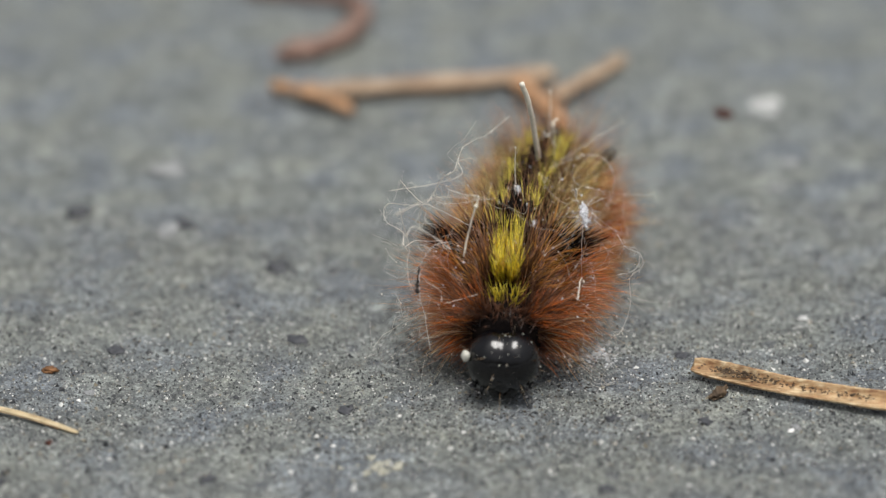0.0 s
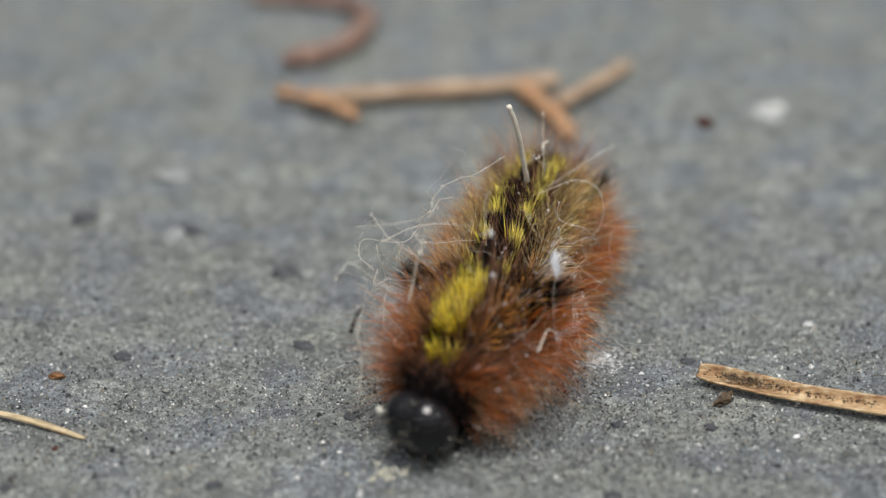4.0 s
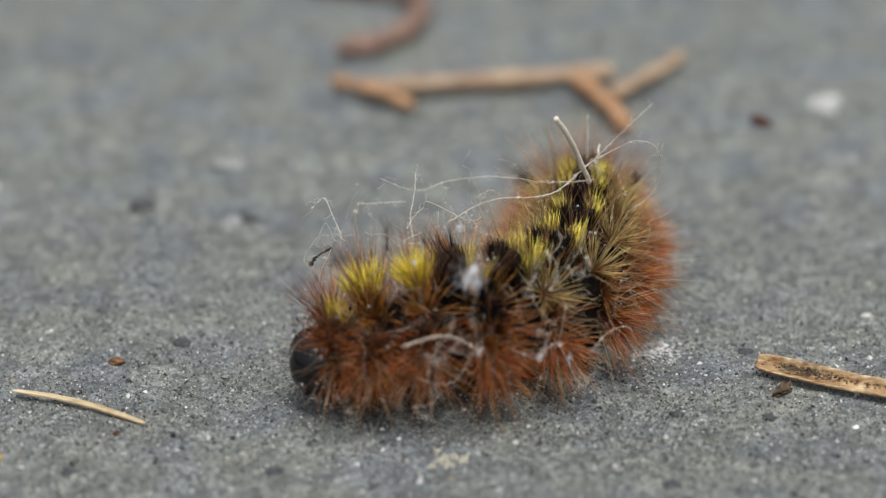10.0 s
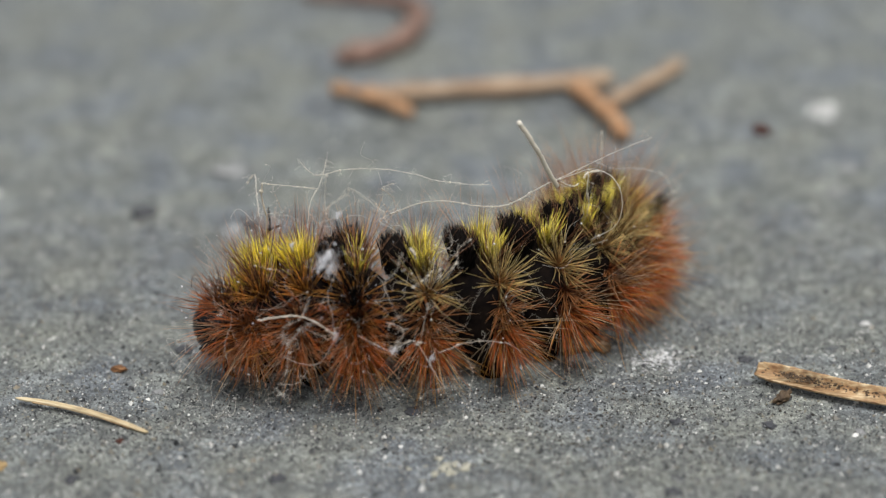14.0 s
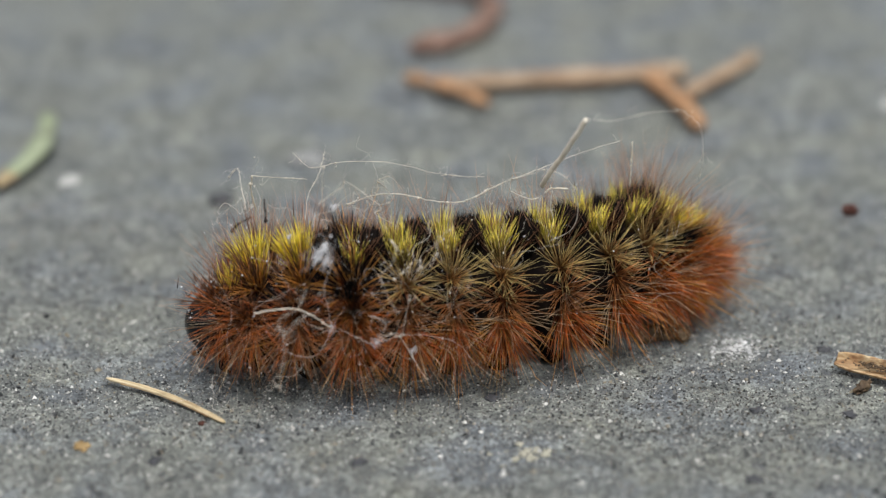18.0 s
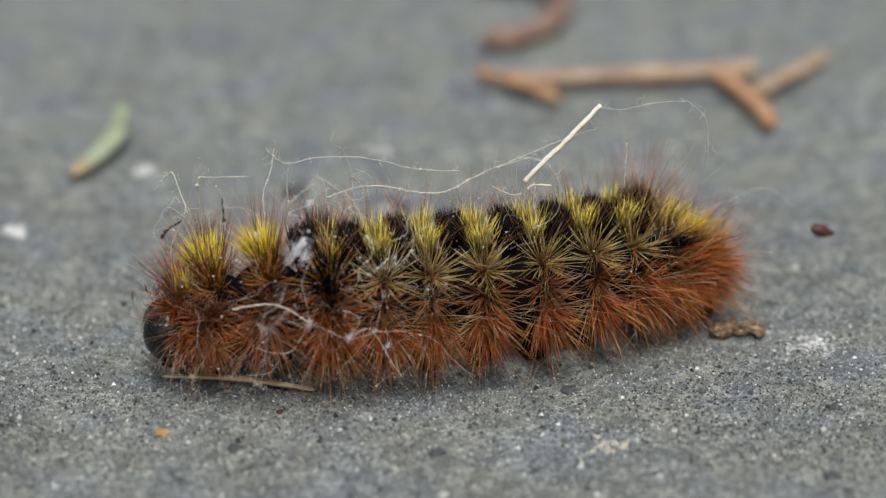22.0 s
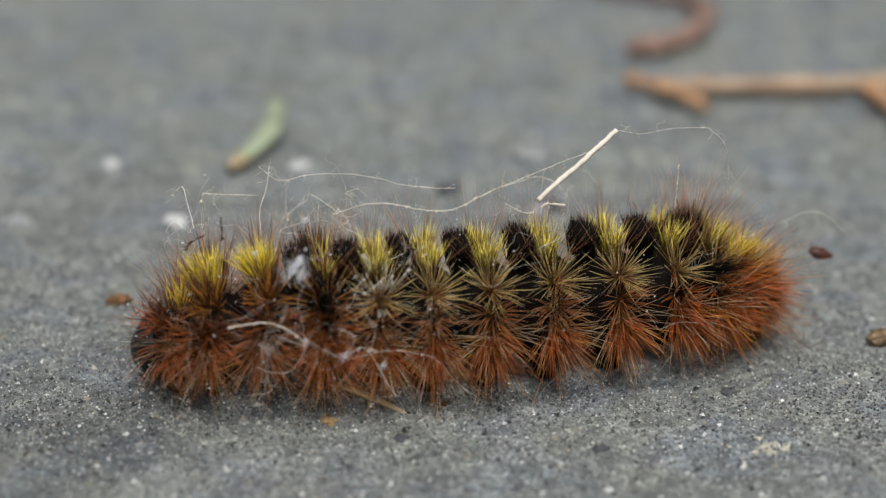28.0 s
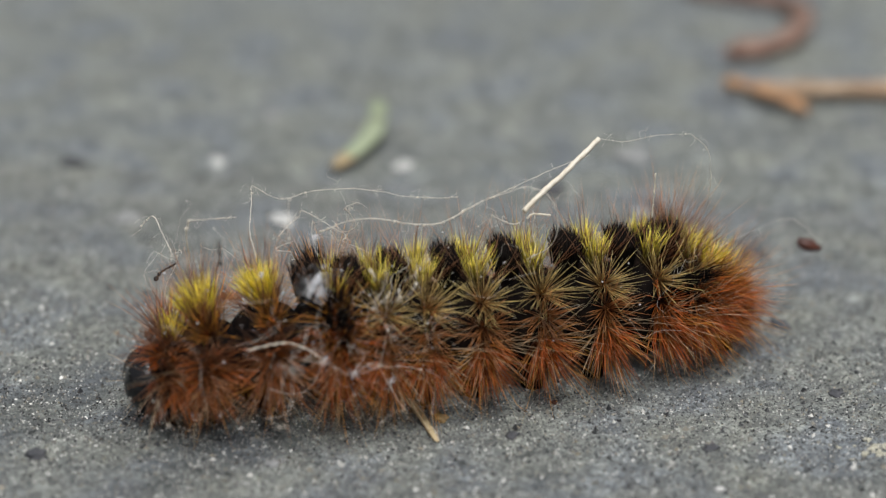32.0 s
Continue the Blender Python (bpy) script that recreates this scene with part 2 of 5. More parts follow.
LEAF_TIP = wood_mat("brown_needle_tip", (0.22, 0.16, 0.09), (0.36, 0.28, 0.16), (0.44, 0.37, 0.24))

SKIN, nt, b = mat("caterpillar_skin", 0.9, 0.03)
col = ramp(nt, noise_tex(nt, 1300, 4), (0.4, (0.005, 0.004, 0.004)), (0.65, (0.014, 0.010, 0.008)), (0.8, (0.05, 0.032, 0.022)))
nt.links.new(col, b.inputs["Base Color"])
bump(nt, b, noise_tex(nt, 2600, 4), 0.7, 0.0001)

HEAD, nt, b = mat("head_capsule", 0.06, 0.5)
col = ramp(nt, noise_tex(nt, 900, 4), (0.4, (0.002, 0.002, 0.0025)), (0.75, (0.007, 0.0065, 0.007)))
nt.links.new(col, b.inputs["Base Color"])
bump(nt, b, noise_tex(nt, 1800, 4, 0.6), 0.08, 0.0001)

LITTER = stone_mat("dry_litter", (0.035, 0.022, 0.013), (0.30, 0.21, 0.12), 1600)
PALE_LITTER = stone_mat("pale_dry_litter", (0.20, 0.125, 0.075), (0.52, 0.39, 0.25), 1800)
SOIL = stone_mat("dark_soil", (0.022, 0.019, 0.017), (0.10, 0.085, 0.07), 2200, random_light=0.6)
DUST = stone_mat("pale_dust", (0.45, 0.44, 0.36), (0.75, 0.74, 0.66))
SILK = hair_mat("silk", (0.88, 0.84, 0.76), (0.88, 0.84, 0.76), 0.3, 0.35, 0.2)
FIBRE_MAT = stone_mat("plant_fibre", (0.62, 0.54, 0.41), (0.86, 0.82, 0.72), 1400, 0.6)
FLUFF = stone_mat("white_fluff", (0.62, 0.63, 0.66), (0.88, 0.88, 0.90), 2500)
DARK_BIT = stone_mat("dark_speck", (0.012, 0.010, 0.010), (0.07, 0.05, 0.04), 2000)
HUSK = stone_mat("seed_husk", (0.03, 0.011, 0.008), (0.13, 0.045, 0.03), 1800, 0.4)


# ---- mesh helpers (all shapes in millimetres) ----
def fast_mesh(name, verts, tris, material, along=None, smooth=True):
    me = bpy.data.meshes.new(name)
    verts, tris = np.asarray(verts, np.float32) * MM, np.asarray(tris, np.int32)
    me.vertices.add(len(verts))
    me.vertices.foreach_set("co", verts.ravel())
    me.loops.add(tris.size)
    me.loops.foreach_set("vertex_index", tris.ravel())
    me.polygons.add(len(tris))
    me.polygons.foreach_set("loop_start", np.arange(0, tris.size, 3, dtype=np.int32))
    me.polygons.foreach_set("use_smooth", np.full(len(tris), smooth))
    if along is not None:
        me.attributes.new("along", "FLOAT", "POINT").data.foreach_set("value", np.asarray(along, np.float32))
    me.update(calc_edges=True)
    me.materials.append(material)
    return me


def part_of(name, me, parent, label=""):
    ob = new(name, me)
    ob.parent = parent
    if label:
        ob["label"] = label
    return ob


def thing(name, label, category, m=None, group="", me=None):
    ob = new(name, me)
    tagged(ob, label, category, group)
    if m is not None:
        ob.matrix_basis = m
    return ob


def hair_mesh(name, base, dirs, length, radius, bend, material, floor=-1e9, rng=None):
    """Tapering three-sided hairs from base along dirs, bowed by bend."""
    n = len(base)
    steps = np.array([0.0, 0.3, 0.65, 1.0])
    wide = np.array([1.0, 0.9, 0.6])
    centre = base[:, None] + (dirs[:, None] * steps[None, :, None] + bend[:, None] * (steps**2)[None, :, None]) * length[:, None, None]
    centre[..., 2] = np.maximum(centre[..., 2], floor)
    side = np.cross(dirs, rng.normal(size=(n, 3)))
    side /= np.linalg.norm(side, axis=1, keepdims=True) + 1e-9
    other = np.cross(dirs, side)
    ang = np.radians([0, 120, 240])
    ring = side[:, None] * np.cos(ang)[None, :, None] + other[:, None] * np.sin(ang)[None, :, None]
    body = centre[:, :3, None] + ring[:, None] * (radius[:, None] * wide)[:, :, None, None]
    verts = np.concatenate([body.reshape(n, 9, 3), centre[:, 3:4]], 1).reshape(-1, 3)
    t = []
    for k in (0, 3):
        for i in range(3):
            j = (i + 1) % 3
            t += [(k + i, k + j, k + 3 + j), (k + i, k + 3 + j, k + 3 + i)]
    t += [(6, 7, 9), (7, 8, 9), (8, 6, 9)]
    tris = (np.arange(n)[:, None, None] * 10 + np.array(t)[None]).reshape(-1, 3)
    along = np.tile(np.r_[np.repeat(steps[:3], 3), 1.0], n)
    return fast_mesh(name, verts, tris, material, along)


def sweep(points, radii, sides=10, flat=1.0, rough=0.0, rng=None, groove=0.0, tilt=0.0):
    """A tube along points: flat squeezes it, groove hollows its upper face, rough makes it uneven. Returns verts and tris."""
    p = np.array(points, float)
    r = np.array(radii, float) * np.ones(len(p))
    tan = np.gradient(p, axis=0)
    tan /= np.linalg.norm(tan, axis=1, keepdims=True)
    side = np.cross([0, 0, 1.0], tan)
    side /= np.linalg.norm(side, axis=1, keepdims=True) + 1e-9
    up = np.cross(tan, side)
    a = np.linspace(0, 2 * np.pi, sides, endpoint=False)
    verts = []
    for i in range(len(p)):
        c, s = np.cos(a), np.sin(a) * flat
        if groove:
            s = s - groove * np.maximum(0, np.sin(a)) * (1 - c**2)
        if tilt:
            c, s = c * np.cos(tilt) - s * np.sin(tilt), c * np.sin(tilt) + s * np.cos(tilt)
        k = r[i] * (1 + (rng.normal(size=sides) * rough if rough else 0))
        verts.append(p[i] + side[i] * (c * k)[:, None] + up[i] * (s * k)[:, None])
    n = len(p)
    verts = np.concatenate(verts + [p[:1], p[-1:]])
    tris = []
    for i in range(n - 1):
        for j in range(sides):
            q, w = i * sides + j, i * sides + (j + 1) % sides
            tris += [(q, w, w + sides), (q, w + sides, q + sides)]
    for j in range(sides):
        tris.append((n * sides, (j + 1) % sides, j))
        tris.append((n * sides + 1, (n - 1) * sides + j, (n - 1) * sides + (j + 1) % sides))
    return verts, tris


def smooth_path(points, n):
    """n points on a curve through the given ones."""
    p = np.array(points, float)
    u = np.linspace(0, len(p) - 1, n)
    i = np.clip(u.astype(int), 0, len(p) - 2)
    f = (u - i)[:, None]
    q = np.concatenate([[2 * p[0] - p[1]], p, [2 * p[-1] - p[-2]]])
    a, b, c, d = q[i], q[i + 1], q[i + 2], q[i + 3]
    return 0.5 * (2 * b + (c - a) * f + (2 * a - 5 * b + 4 * c - d) * f**2 + (3 * b - a - 3 * c + d) * f**3)


def lump(radii, seed, rough=0.18, level=2, scale=1.6):
    """An uneven pebble-like lump. Returns verts and tris."""
    bm = bmesh.new()
    bmesh.ops.create_icosphere(bm, subdivisions=level, radius=1)
    off = Vector((seed * 3.1, seed * 1.7, seed * 0.9))
    verts = []
    for v in bm.verts:
        k = 1 + rough * 2 * noise.noise(v.co * scale + off) + rough * 0.8 * noise.noise(v.co * scale * 3 + off)
        verts.append((v.co.x * radii[0] * k, v.co.y * radii[1] * k, v.co.z * radii[2] * k))
    tris = [[v.index for v in f.verts] for f in bm.faces]
    bm.free()
    return np.array(verts), tris


def joined(pieces):
    verts, tris, k = [], [], 0
    for v, t in pieces:
        verts.append(np.asarray(v))
        tris.append(np.asarray(t) + k)
        k += len(v)
    return np.concatenate(verts), np.concatenate(tris)


# ---- the ground: one sheet of worn concrete ----
def relief(x, y):
    v = Vector((x, y, 0))
    return 0.30 * noise.noise(v * 0.12) + 0.13 * noise.noise(v * 0.45) + 0.10 * noise.noise(v * 1.2) + 0.05 * noise.noise(v * 2.3)


def build_ground():
    def axis(lo, hi, step):
        mid = np.arange(lo, hi + step / 2, step)
        out = 2.0 * 1.45 ** np.arange(1, 28)
        return np.r_[(lo - np.cumsum(out))[::-1], mid, hi + np.cumsum(out)]

    xs, ys = axis(-78, 50, 0.36), np.r_[axis(78, 138, 0.24)[:-27], axis(138.4, 190, 0.5)[27:]]
    zs = np.array([[relief(x, y) if -80 < x < 52 and 76 < y < 192 else 0.0 for x in xs] for y in ys])
    gx, gy = np.meshgrid(xs, ys)
    verts = np.stack([gx, gy, zs - 0.12], -1).reshape(-1, 3)
    w = len(xs)
    i = (np.arange(len(ys) - 1)[:, None] * w + np.arange(w - 1)[None]).ravel()
    tris = np.concatenate([np.stack([i, i + 1, i + w + 1], 1), np.stack([i, i + w + 1, i + w], 1)])
    tagged(new("ground", fast_mesh("ground", verts, tris, CONCRETE)), "worn grey concrete with a sandy, pitted surface", "ground", kind="structure")


def build_grains():
    """Sand: a great many fine grains where the surface is sharpest, and coarser ones all over."""
    rng = np.random.default_rng(5)
    octa = np.array([(1, 0, -0.2), (-1, 0, -0.2), (0, 1, -0.2), (0, -1, -0.2), (0, 0, 1)], float)
    faces = np.array([(0, 2, 4), (2, 1, 4), (1, 3, 4), (3, 0, 4)])
    n, m = 230000, 26000
    y = np.r_[84 + 52 * rng.random(n) ** 1.1, 80 + 110 * rng.random(m) ** 1.2]
    x = rng.uniform(-1, 1, n + m) * (0.24 * y + 15) - 11 - 0.06 * (y - 105)
    size = np.r_[0.026 + 0.06 * rng.random(n) ** 2.2, 0.06 + 0.12 * rng.random(m) ** 3]
    k = n + m
    shape = rng.uniform(0.6, 1.5, (k, 3)) * size[:, None]
    rag = 1 + rng.normal(0, 0.22, (k, 5))
    turn = rng.uniform(0, np.pi, k)
    tip = rng.normal(0, 0.4, k)
    v = octa[None] * rag[..., None] * shape[:, None]
    c, s = np.cos(tip)[:, None], np.sin(tip)[:, None]
    v = np.stack([v[..., 0] * c - v[..., 2] * s, v[..., 1], v[..., 0] * s + v[..., 2] * c], -1)
    c, s = np.cos(turn)[:, None], np.sin(turn)[:, None]
    z = np.array([relief(a, b) for a, b in zip(x, y)]) - 0.12
    verts = np.stack([v[..., 0] * c - v[..., 1] * s + x[:, None], v[..., 0] * s + v[..., 1] * c + y[:, None], v[..., 2] + z[:, None] + 0.1 * size[:, None]], -1)
    tris = (np.arange(k)[:, None, None] * 5 + faces[None]).reshape(-1, 3)
    me = fast_mesh("sand", verts.reshape(-1, 3), tris, GRAIN, smooth=False)
    tagged(new("sand", me), "fine grey sand grains scattered over the concrete", "sand", kind="stuff")


build_ground()
build_grains()


# ---- litter on the ground ----
def at(x, y, z=0.0, rz=0.0):
    return pose(x * MM, y * MM, z * MM, 0, 0, rz)


def pebble(x, y, size, material, label, seed, flat=0.55, long=1.0):
    rng = np.random.default_rng(seed)
    v, t = lump((size * long, size, size * flat), seed, 0.32, 3)
    thing("pebble", label, "pebble", at(x, y, relief(x, y) - 0.14 + size * flat * 0.1, rng.uniform(0, 180)), "pebbles in the concrete", fast_mesh("pebble", v, t, material))


pebble(27.1, 153.6, 1.10, WHITE_STONE, "bright white rounded quartz pebble", 1, 0.50)
pebble(24.2, 119.2, 0.32, WHITE_STONE, "tiny bright white grain on the concrete", 2, 0.50)
pebble(-20.1, 135.9, 0.75, DARK_STONE, "dark blue-grey stone chip in the concrete", 3, 0.50)
pebble(-13.2, 133.9, 0.70, DARK_STONE, "dark blue-grey stone chip in the concrete", 4, 0.50)
pebble(-14.9, 142.8, 1.00, GREY_STONE, "pale grey stone chip in the concrete", 5, 0.50)
pebble(-14.1, 132.9, 0.80, GREY_STONE, "pale grey stone chip in the concrete", 6, 0.50)
pebble(-19.9, 101.7, 0.36, DARK_STONE, "small dark stone chip in the concrete", 7, 0.50)
pebble(-2.3, 109.3, 0.45, DARK_STONE, "dark flat stone chip in the concrete", 8, 0.30)
pebble(-15.6, 116.6, 0.50, DARK_STONE, "dark flat stone chip in the concrete", 9, 0.30)
pebble(17.0, 107.4, 0.40, DARK_STONE, "dark flat stone chip in the concrete", 10, 0.30)
pebble(27.1, 142.8, 0.60, GREY_STONE, "pale grey stone chip in the concrete", 12, 0.50)
pebble(-43.5, 138.2, 0.60, WHITE_STONE, "small white quartz pebble", 13, 0.50)
pebble(-30.6, 139.0, 0.65, WHITE_STONE, "small white quartz pebble", 14, 0.50)
pebble(-41.3, 147.5, 0.70, GREY_STONE, "pale grey stone chip in the concrete", 15, 0.50)
pebble(-32.2, 97.5, 0.40, GREY_STONE, "pale grey stone chip in the concrete", 16, 0.50)
pebble(-8.8, 97.5, 0.28, WHITE_STONE, "tiny bright white grain on the concrete", 17, 0.50)
pebble(-24.0, 103.3, 0.50, OCHRE_STONE, "flat ochre yellow stone chip", 19, 0.30)
pebble(-47.5, 128.1, 0.90, GREY_STONE, "pale grey stone chip in the concrete", 20, 0.50)
pebble(-37.3, 128.7, 0.75, WHITE_STONE, "white quartz pebble set in the concrete", 22, 0.50)
pebble(-44.7, 96.7, 0.50, DARK_STONE, "dark blue-grey stone chip in the concrete", 26, 0.50)
pebble(-53.3, 136.5, 0.80, DARK_STONE, "dark blue-grey stone chip in the concrete", 27, 0.50)
pebble(16.6, 114.8, 0.40, DARK_STONE, "dark flat stone chip in the concrete", 28, 0.30)
pebble(-6.9, 127.4, 0.70, DARK_STONE, "dark blue-grey stone chip in the concrete", 29, 0.50)
pebble(-5.3, 117.6, 0.55, DARK_STONE, "dark flat stone chip in the concrete", 30, 0.30)
pebble(-9.3, 101.8, 0.40, DARK_STONE, "small dark stone chip in the concrete", 31, 0.50)
pebble(12.1, 107.9, 0.35, DARK_STONE, "small dark stone chip in the concrete", 33, 0.50)
pebble(21.8, 106.7, 0.28, GREY_STONE, "tiny pale grain on the concrete", 34, 0.50)
pebble(25.5, 138.6, 0.50, GREY_STONE, "pale grey stone chip in the concrete", 36, 0.50)
pebble(-16.5, 111.7, 0.35, GREY_STONE, "pale greenish stone chip", 37, 0.50)
pebble(11.1, 100.5, 0.40, DARK_STONE, "small dark stone chip in the concrete", 40, 0.50)


def build_far_twig():
    """A dry conifer twig with a short orange fork at one end and two side shoots at the other."""
    rng = np.random.default_rng(11)
    root = thing("twig", "dry brown conifer twig with forked ends lying on concrete", "twig", at(2.0, 158.5))

    def limb(name, pts, r0, r1, material, label="", nodes=0.10):
        p = smooth_path(pts, 28)
        r = np.linspace(r0, r1, 28) * (1 + nodes * np.sin(np.linspace(0, 17, 28)))
        r[0] *= 0.7
        r[-1] *= 0.6
        v, t = sweep(p, r, 12, 0.8, 0.05, rng)
        return part_of(name, fast_mesh(name, v, t, material), root, label)

    limb("stem", [(-6.5, -3.6, 0.90), (-2.9, -3.0, 0.90), (2.9, -2.2, 0.90), (7.0, -1.4, 0.90), (10.1, -0.7, 0.90)], 0.80, 0.75, TWIG)
    limb("fork", [(-10.5, -2.0, 0.80), (-8.7, -3.6, 1.00), (-6.6, -5.0, 0.90), (-4.6, -6.5, 0.50)], 0.55, 0.50, TWIG_ORANGE, "orange side shoot at the end")
    limb("spur", [(-8.3, -2.9, 0.90), (-6.2, -3.4, 0.90), (-4.6, -3.7, 0.90)], 0.55, 0.80, TWIG)
    limb("shoot", [(7.3, -2.0, 0.90), (8.8, -6.0, 0.90), (9.8, -9.0, 0.80), (10.2, -11.2, 0.60)], 0.70, 0.60, TWIG_ORANGE, "orange-brown side shoot")
    limb("branch", [(9.7, -5.2, 0.80), (11.9, -2.6, 0.90), (14.0, 0.3, 0.90), (15.5, 2.9, 0.80)], 0.60, 0.62, TWIG)


def build_hook_twig():
    rng = np.random.default_rng(12)
    p = smooth_path([(-7.6, 163.9, 0.70), (-5.6, 164.9, 0.70), (-3.9, 166.9, 0.70), (-2.5, 170.5, 0.70), (-2.4, 174.0, 0.70), (-4.1, 176.9, 0.70), (-7.9, 178.2, 0.70), (-11.6, 178.7, 0.70)], 40)
    v, t = sweep(p, np.linspace(0.95, 0.7, 40) * (1 + 0.1 * np.sin(np.linspace(0, 25, 40))), 12, 0.85, 0.05, rng)
    root = thing("curled_twig", "reddish brown dry twig curled into a hook", "twig")
    part_of("stem", fast_mesh("stem", v, t, TWIG_RED), root)
    v, t = lump((0.9, 0.7, 0.6), 4, 0.25)
    part_of("bud", fast_mesh("bud", v + p[0] - [0.2, 0, 0.1], t, TWIG_RED), root, "dark bud scale at the twig's end")


def build_needle():
    """A broad dry needle with a hollow upper face in which dirt has gathered."""
    rng = np.random.default_rng(13)
    root = thing("dry_needle", "orange-brown dry grooved needle with dirt in its groove", "needle")
    p = smooth_path([(16.9, 112.2, 0.75), (19.4, 110.9, 0.72), (21.9, 109.6, 0.70), (24.5, 108.6, 0.70), (26.8, 107.8, 0.70), (34.2, 105.9, 0.70)], 44)
    r = np.full(44, 0.58) * (1 + 0.04 * np.sin(np.linspace(0, 9, 44)))
    r[0], r[1], r[2] = 0.42, 0.52, 0.55
    v, t = sweep(p, r, 30, 0.62, 0.02, rng, groove=1.2, tilt=0.55)
    part_of("blade", fast_mesh("blade", v, t, NEEDLE), root)
    bits = []
    for k in range(300):
        i = int(np.clip(rng.normal(*((7, 1.6), (11, 2.2), (22, 7))[k % 3]), 3, 40))
        s = rng.uniform(0.025, 0.085)
        bv, bt = lump((s * rng.uniform(0.8, 1.6), s, s * 0.7), k, 0.3, 1)
        bits.append((bv + p[i] + [rng.normal(0, 0.3), rng.normal(-0.06, 0.17), 0.0 + rng.uniform(0, 0.16)], bt))
    v, t = joined(bits)
    part_of("dirt", fast_mesh("dirt", v, t, DARK_CRUMB), root, "dark dirt in the groove")


def build_leaf():
    rng = np.random.default_rng(14)
    root = thing("green_needle", "pale green bent conifer needle with a brown tip", "needle")
    p = smooth_path([(-33.9, 149.7, 0.70), (-33.3, 145.3, 0.90), (-33.4, 141.7, 0.90), (-34.3, 138.6, 0.80), (-35.1, 136.9, 0.50)], 34)
    r = np.interp(np.linspace(0, 1, 34), [0, 0.06, 0.4, 0.8, 1], [0.35, 0.6, 0.78, 0.68, 0.42])
    v, t = sweep(p[:27], r[:27], 16, 0.55, 0.02, rng, groove=0.25)
    part_of("blade", fast_mesh("blade", v, t, LEAF), root)
    v, t = sweep(p[26:], r[26:] * 0.98, 16, 0.55, 0.03, rng, groove=0.2)
    part_of("tip", fast_mesh("tip", v, t, LEAF_TIP), root, "brown withered tip")


def build_straw():
    """The straw that the caterpillar pushes along; its origin is its free end."""
    rng = np.random.default_rng(15)
    root = thing("straw", "thin pale yellow straw fragment on the concrete", "straw")
    p = smooth_path([(0, 0, 0.12), (-2.8, 0.15, 0.30), (-5.8, 0.12, 0.34), (-8.6, -0.1, 0.2)], 30)
    r = np.interp(np.linspace(0, 1, 30), [0, 0.05, 0.5, 0.95, 1], [0.08, 0.17, 0.20, 0.16, 0.06])
    v, t = sweep(p, r, 12, 0.7, 0.04, rng, groove=0.45)
    part_of("stalk", fast_mesh("stalk", v, t, STRAW), root)
    q = p[4:26] + np.array([0, -0.14, -0.06])
    v, t = sweep(q, 0.06, 6, 1.0, 0.05, rng)
    part_of("split_edge", fast_mesh("split_edge", v, t, NEEDLE), root, "brown split edge")
    return root


def crumb(name, label, x, y, radii, material, seed, rz=0.0, rough=0.34):
    root = thing(name, label, "debris", at(x, y, relief(x, y) - 0.12 + radii[2] * 0.75, rz))
    v, t = lump(radii, seed, rough, 3, 1.9)
    part_of("core", fast_mesh("core", v, t, material), root)
    rng = np.random.default_rng(seed)
    for k in range(7 if radii[0] < 1 else 22):
        s = min(radii) * rng.uniform(0.3, 0.6)
        fv, ft = lump((s * 1.7, s, s * 0.35), seed + k + 9, 0.4)
        a = rng.uniform(0, 6.28)
        place = [radii[0] * 0.85 * np.cos(a), radii[1] * 0.85 * np.sin(a), radii[2] * rng.uniform(-0.4, 0.6)]
        part_of("flake", fast_mesh("flake", fv + place, ft, material), root)
    return root


def build_litter_clump(x, y, rz):
    """A wedge of matted flakes, high at one end and thinning out to the other."""
    root = thing("litter_clump", "pale brown clump of dry plant litter on the concrete", "debris", at(x, y, relief(x, y) - 0.12, rz))
    rng = np.random.default_rng(33)
    for k in range(44):
        f = rng.uniform(-1, 1)
        high = 0.78 * (1 - 0.34 * abs(f + 0.35)) * rng.uniform(0.35, 0.85)
        s = rng.uniform(0.16, 0.36)
        v, t = lump((s * 1.5, s, s * 0.55), 60 + k, 0.5)
        a, tip = rng.uniform(-0.7, 0.7), rng.uniform(-0.6, 0.6)
        turn = np.array(Matrix.Rotation(a, 3, "Z") @ Matrix.Rotation(tip, 3, "Y"))
        place = [1.35 * f, rng.normal(0, 0.26), max(high, 0.12)]
        part_of("flake", fast_mesh("flake", v @ turn.T + place, t, LITTER if k % 3 else PALE_LITTER), root, "" if k % 3 else "pale tan flake")
    v, t = lump((1.4, 0.5, 0.4), 3, 0.4, 3, 1.9)
    part_of("core", fast_mesh("core", v + [-0.05, 0, 0.3], t, LITTER), root)
    for k in range(5):
        p0 = np.array([rng.uniform(0.6, 1.4), rng.normal(0, 0.3), rng.uniform(0.2, 0.6)])
        v, t = sweep(smooth_path([p0, p0 + [0.3, 0.1, 0.1], p0 + [0.62, rng.normal(0, 0.25), rng.uniform(-0.1, 0.1)]], 8), np.linspace(0.07, 0.03, 8), 6)
        part_of("shred", fast_mesh("shred", v, t, PALE_LITTER), root)
    return root


build_far_twig()
build_hook_twig()
build_needle()
build_leaf()
straw = build_straw()
crumb("crumb", "small rusty brown crumb of bark on concrete", -19.0, 114.2, (0.42, 0.26, 0.18), CRUMB, 1)
crumb("crumb", "dark brown bark sliver leaning on the dry needle", 18.1, 109.95, (0.68, 0.26, 0.36), DARK_CRUMB, 2, 50)
build_litter_clump(7.5, 116.3, 12)
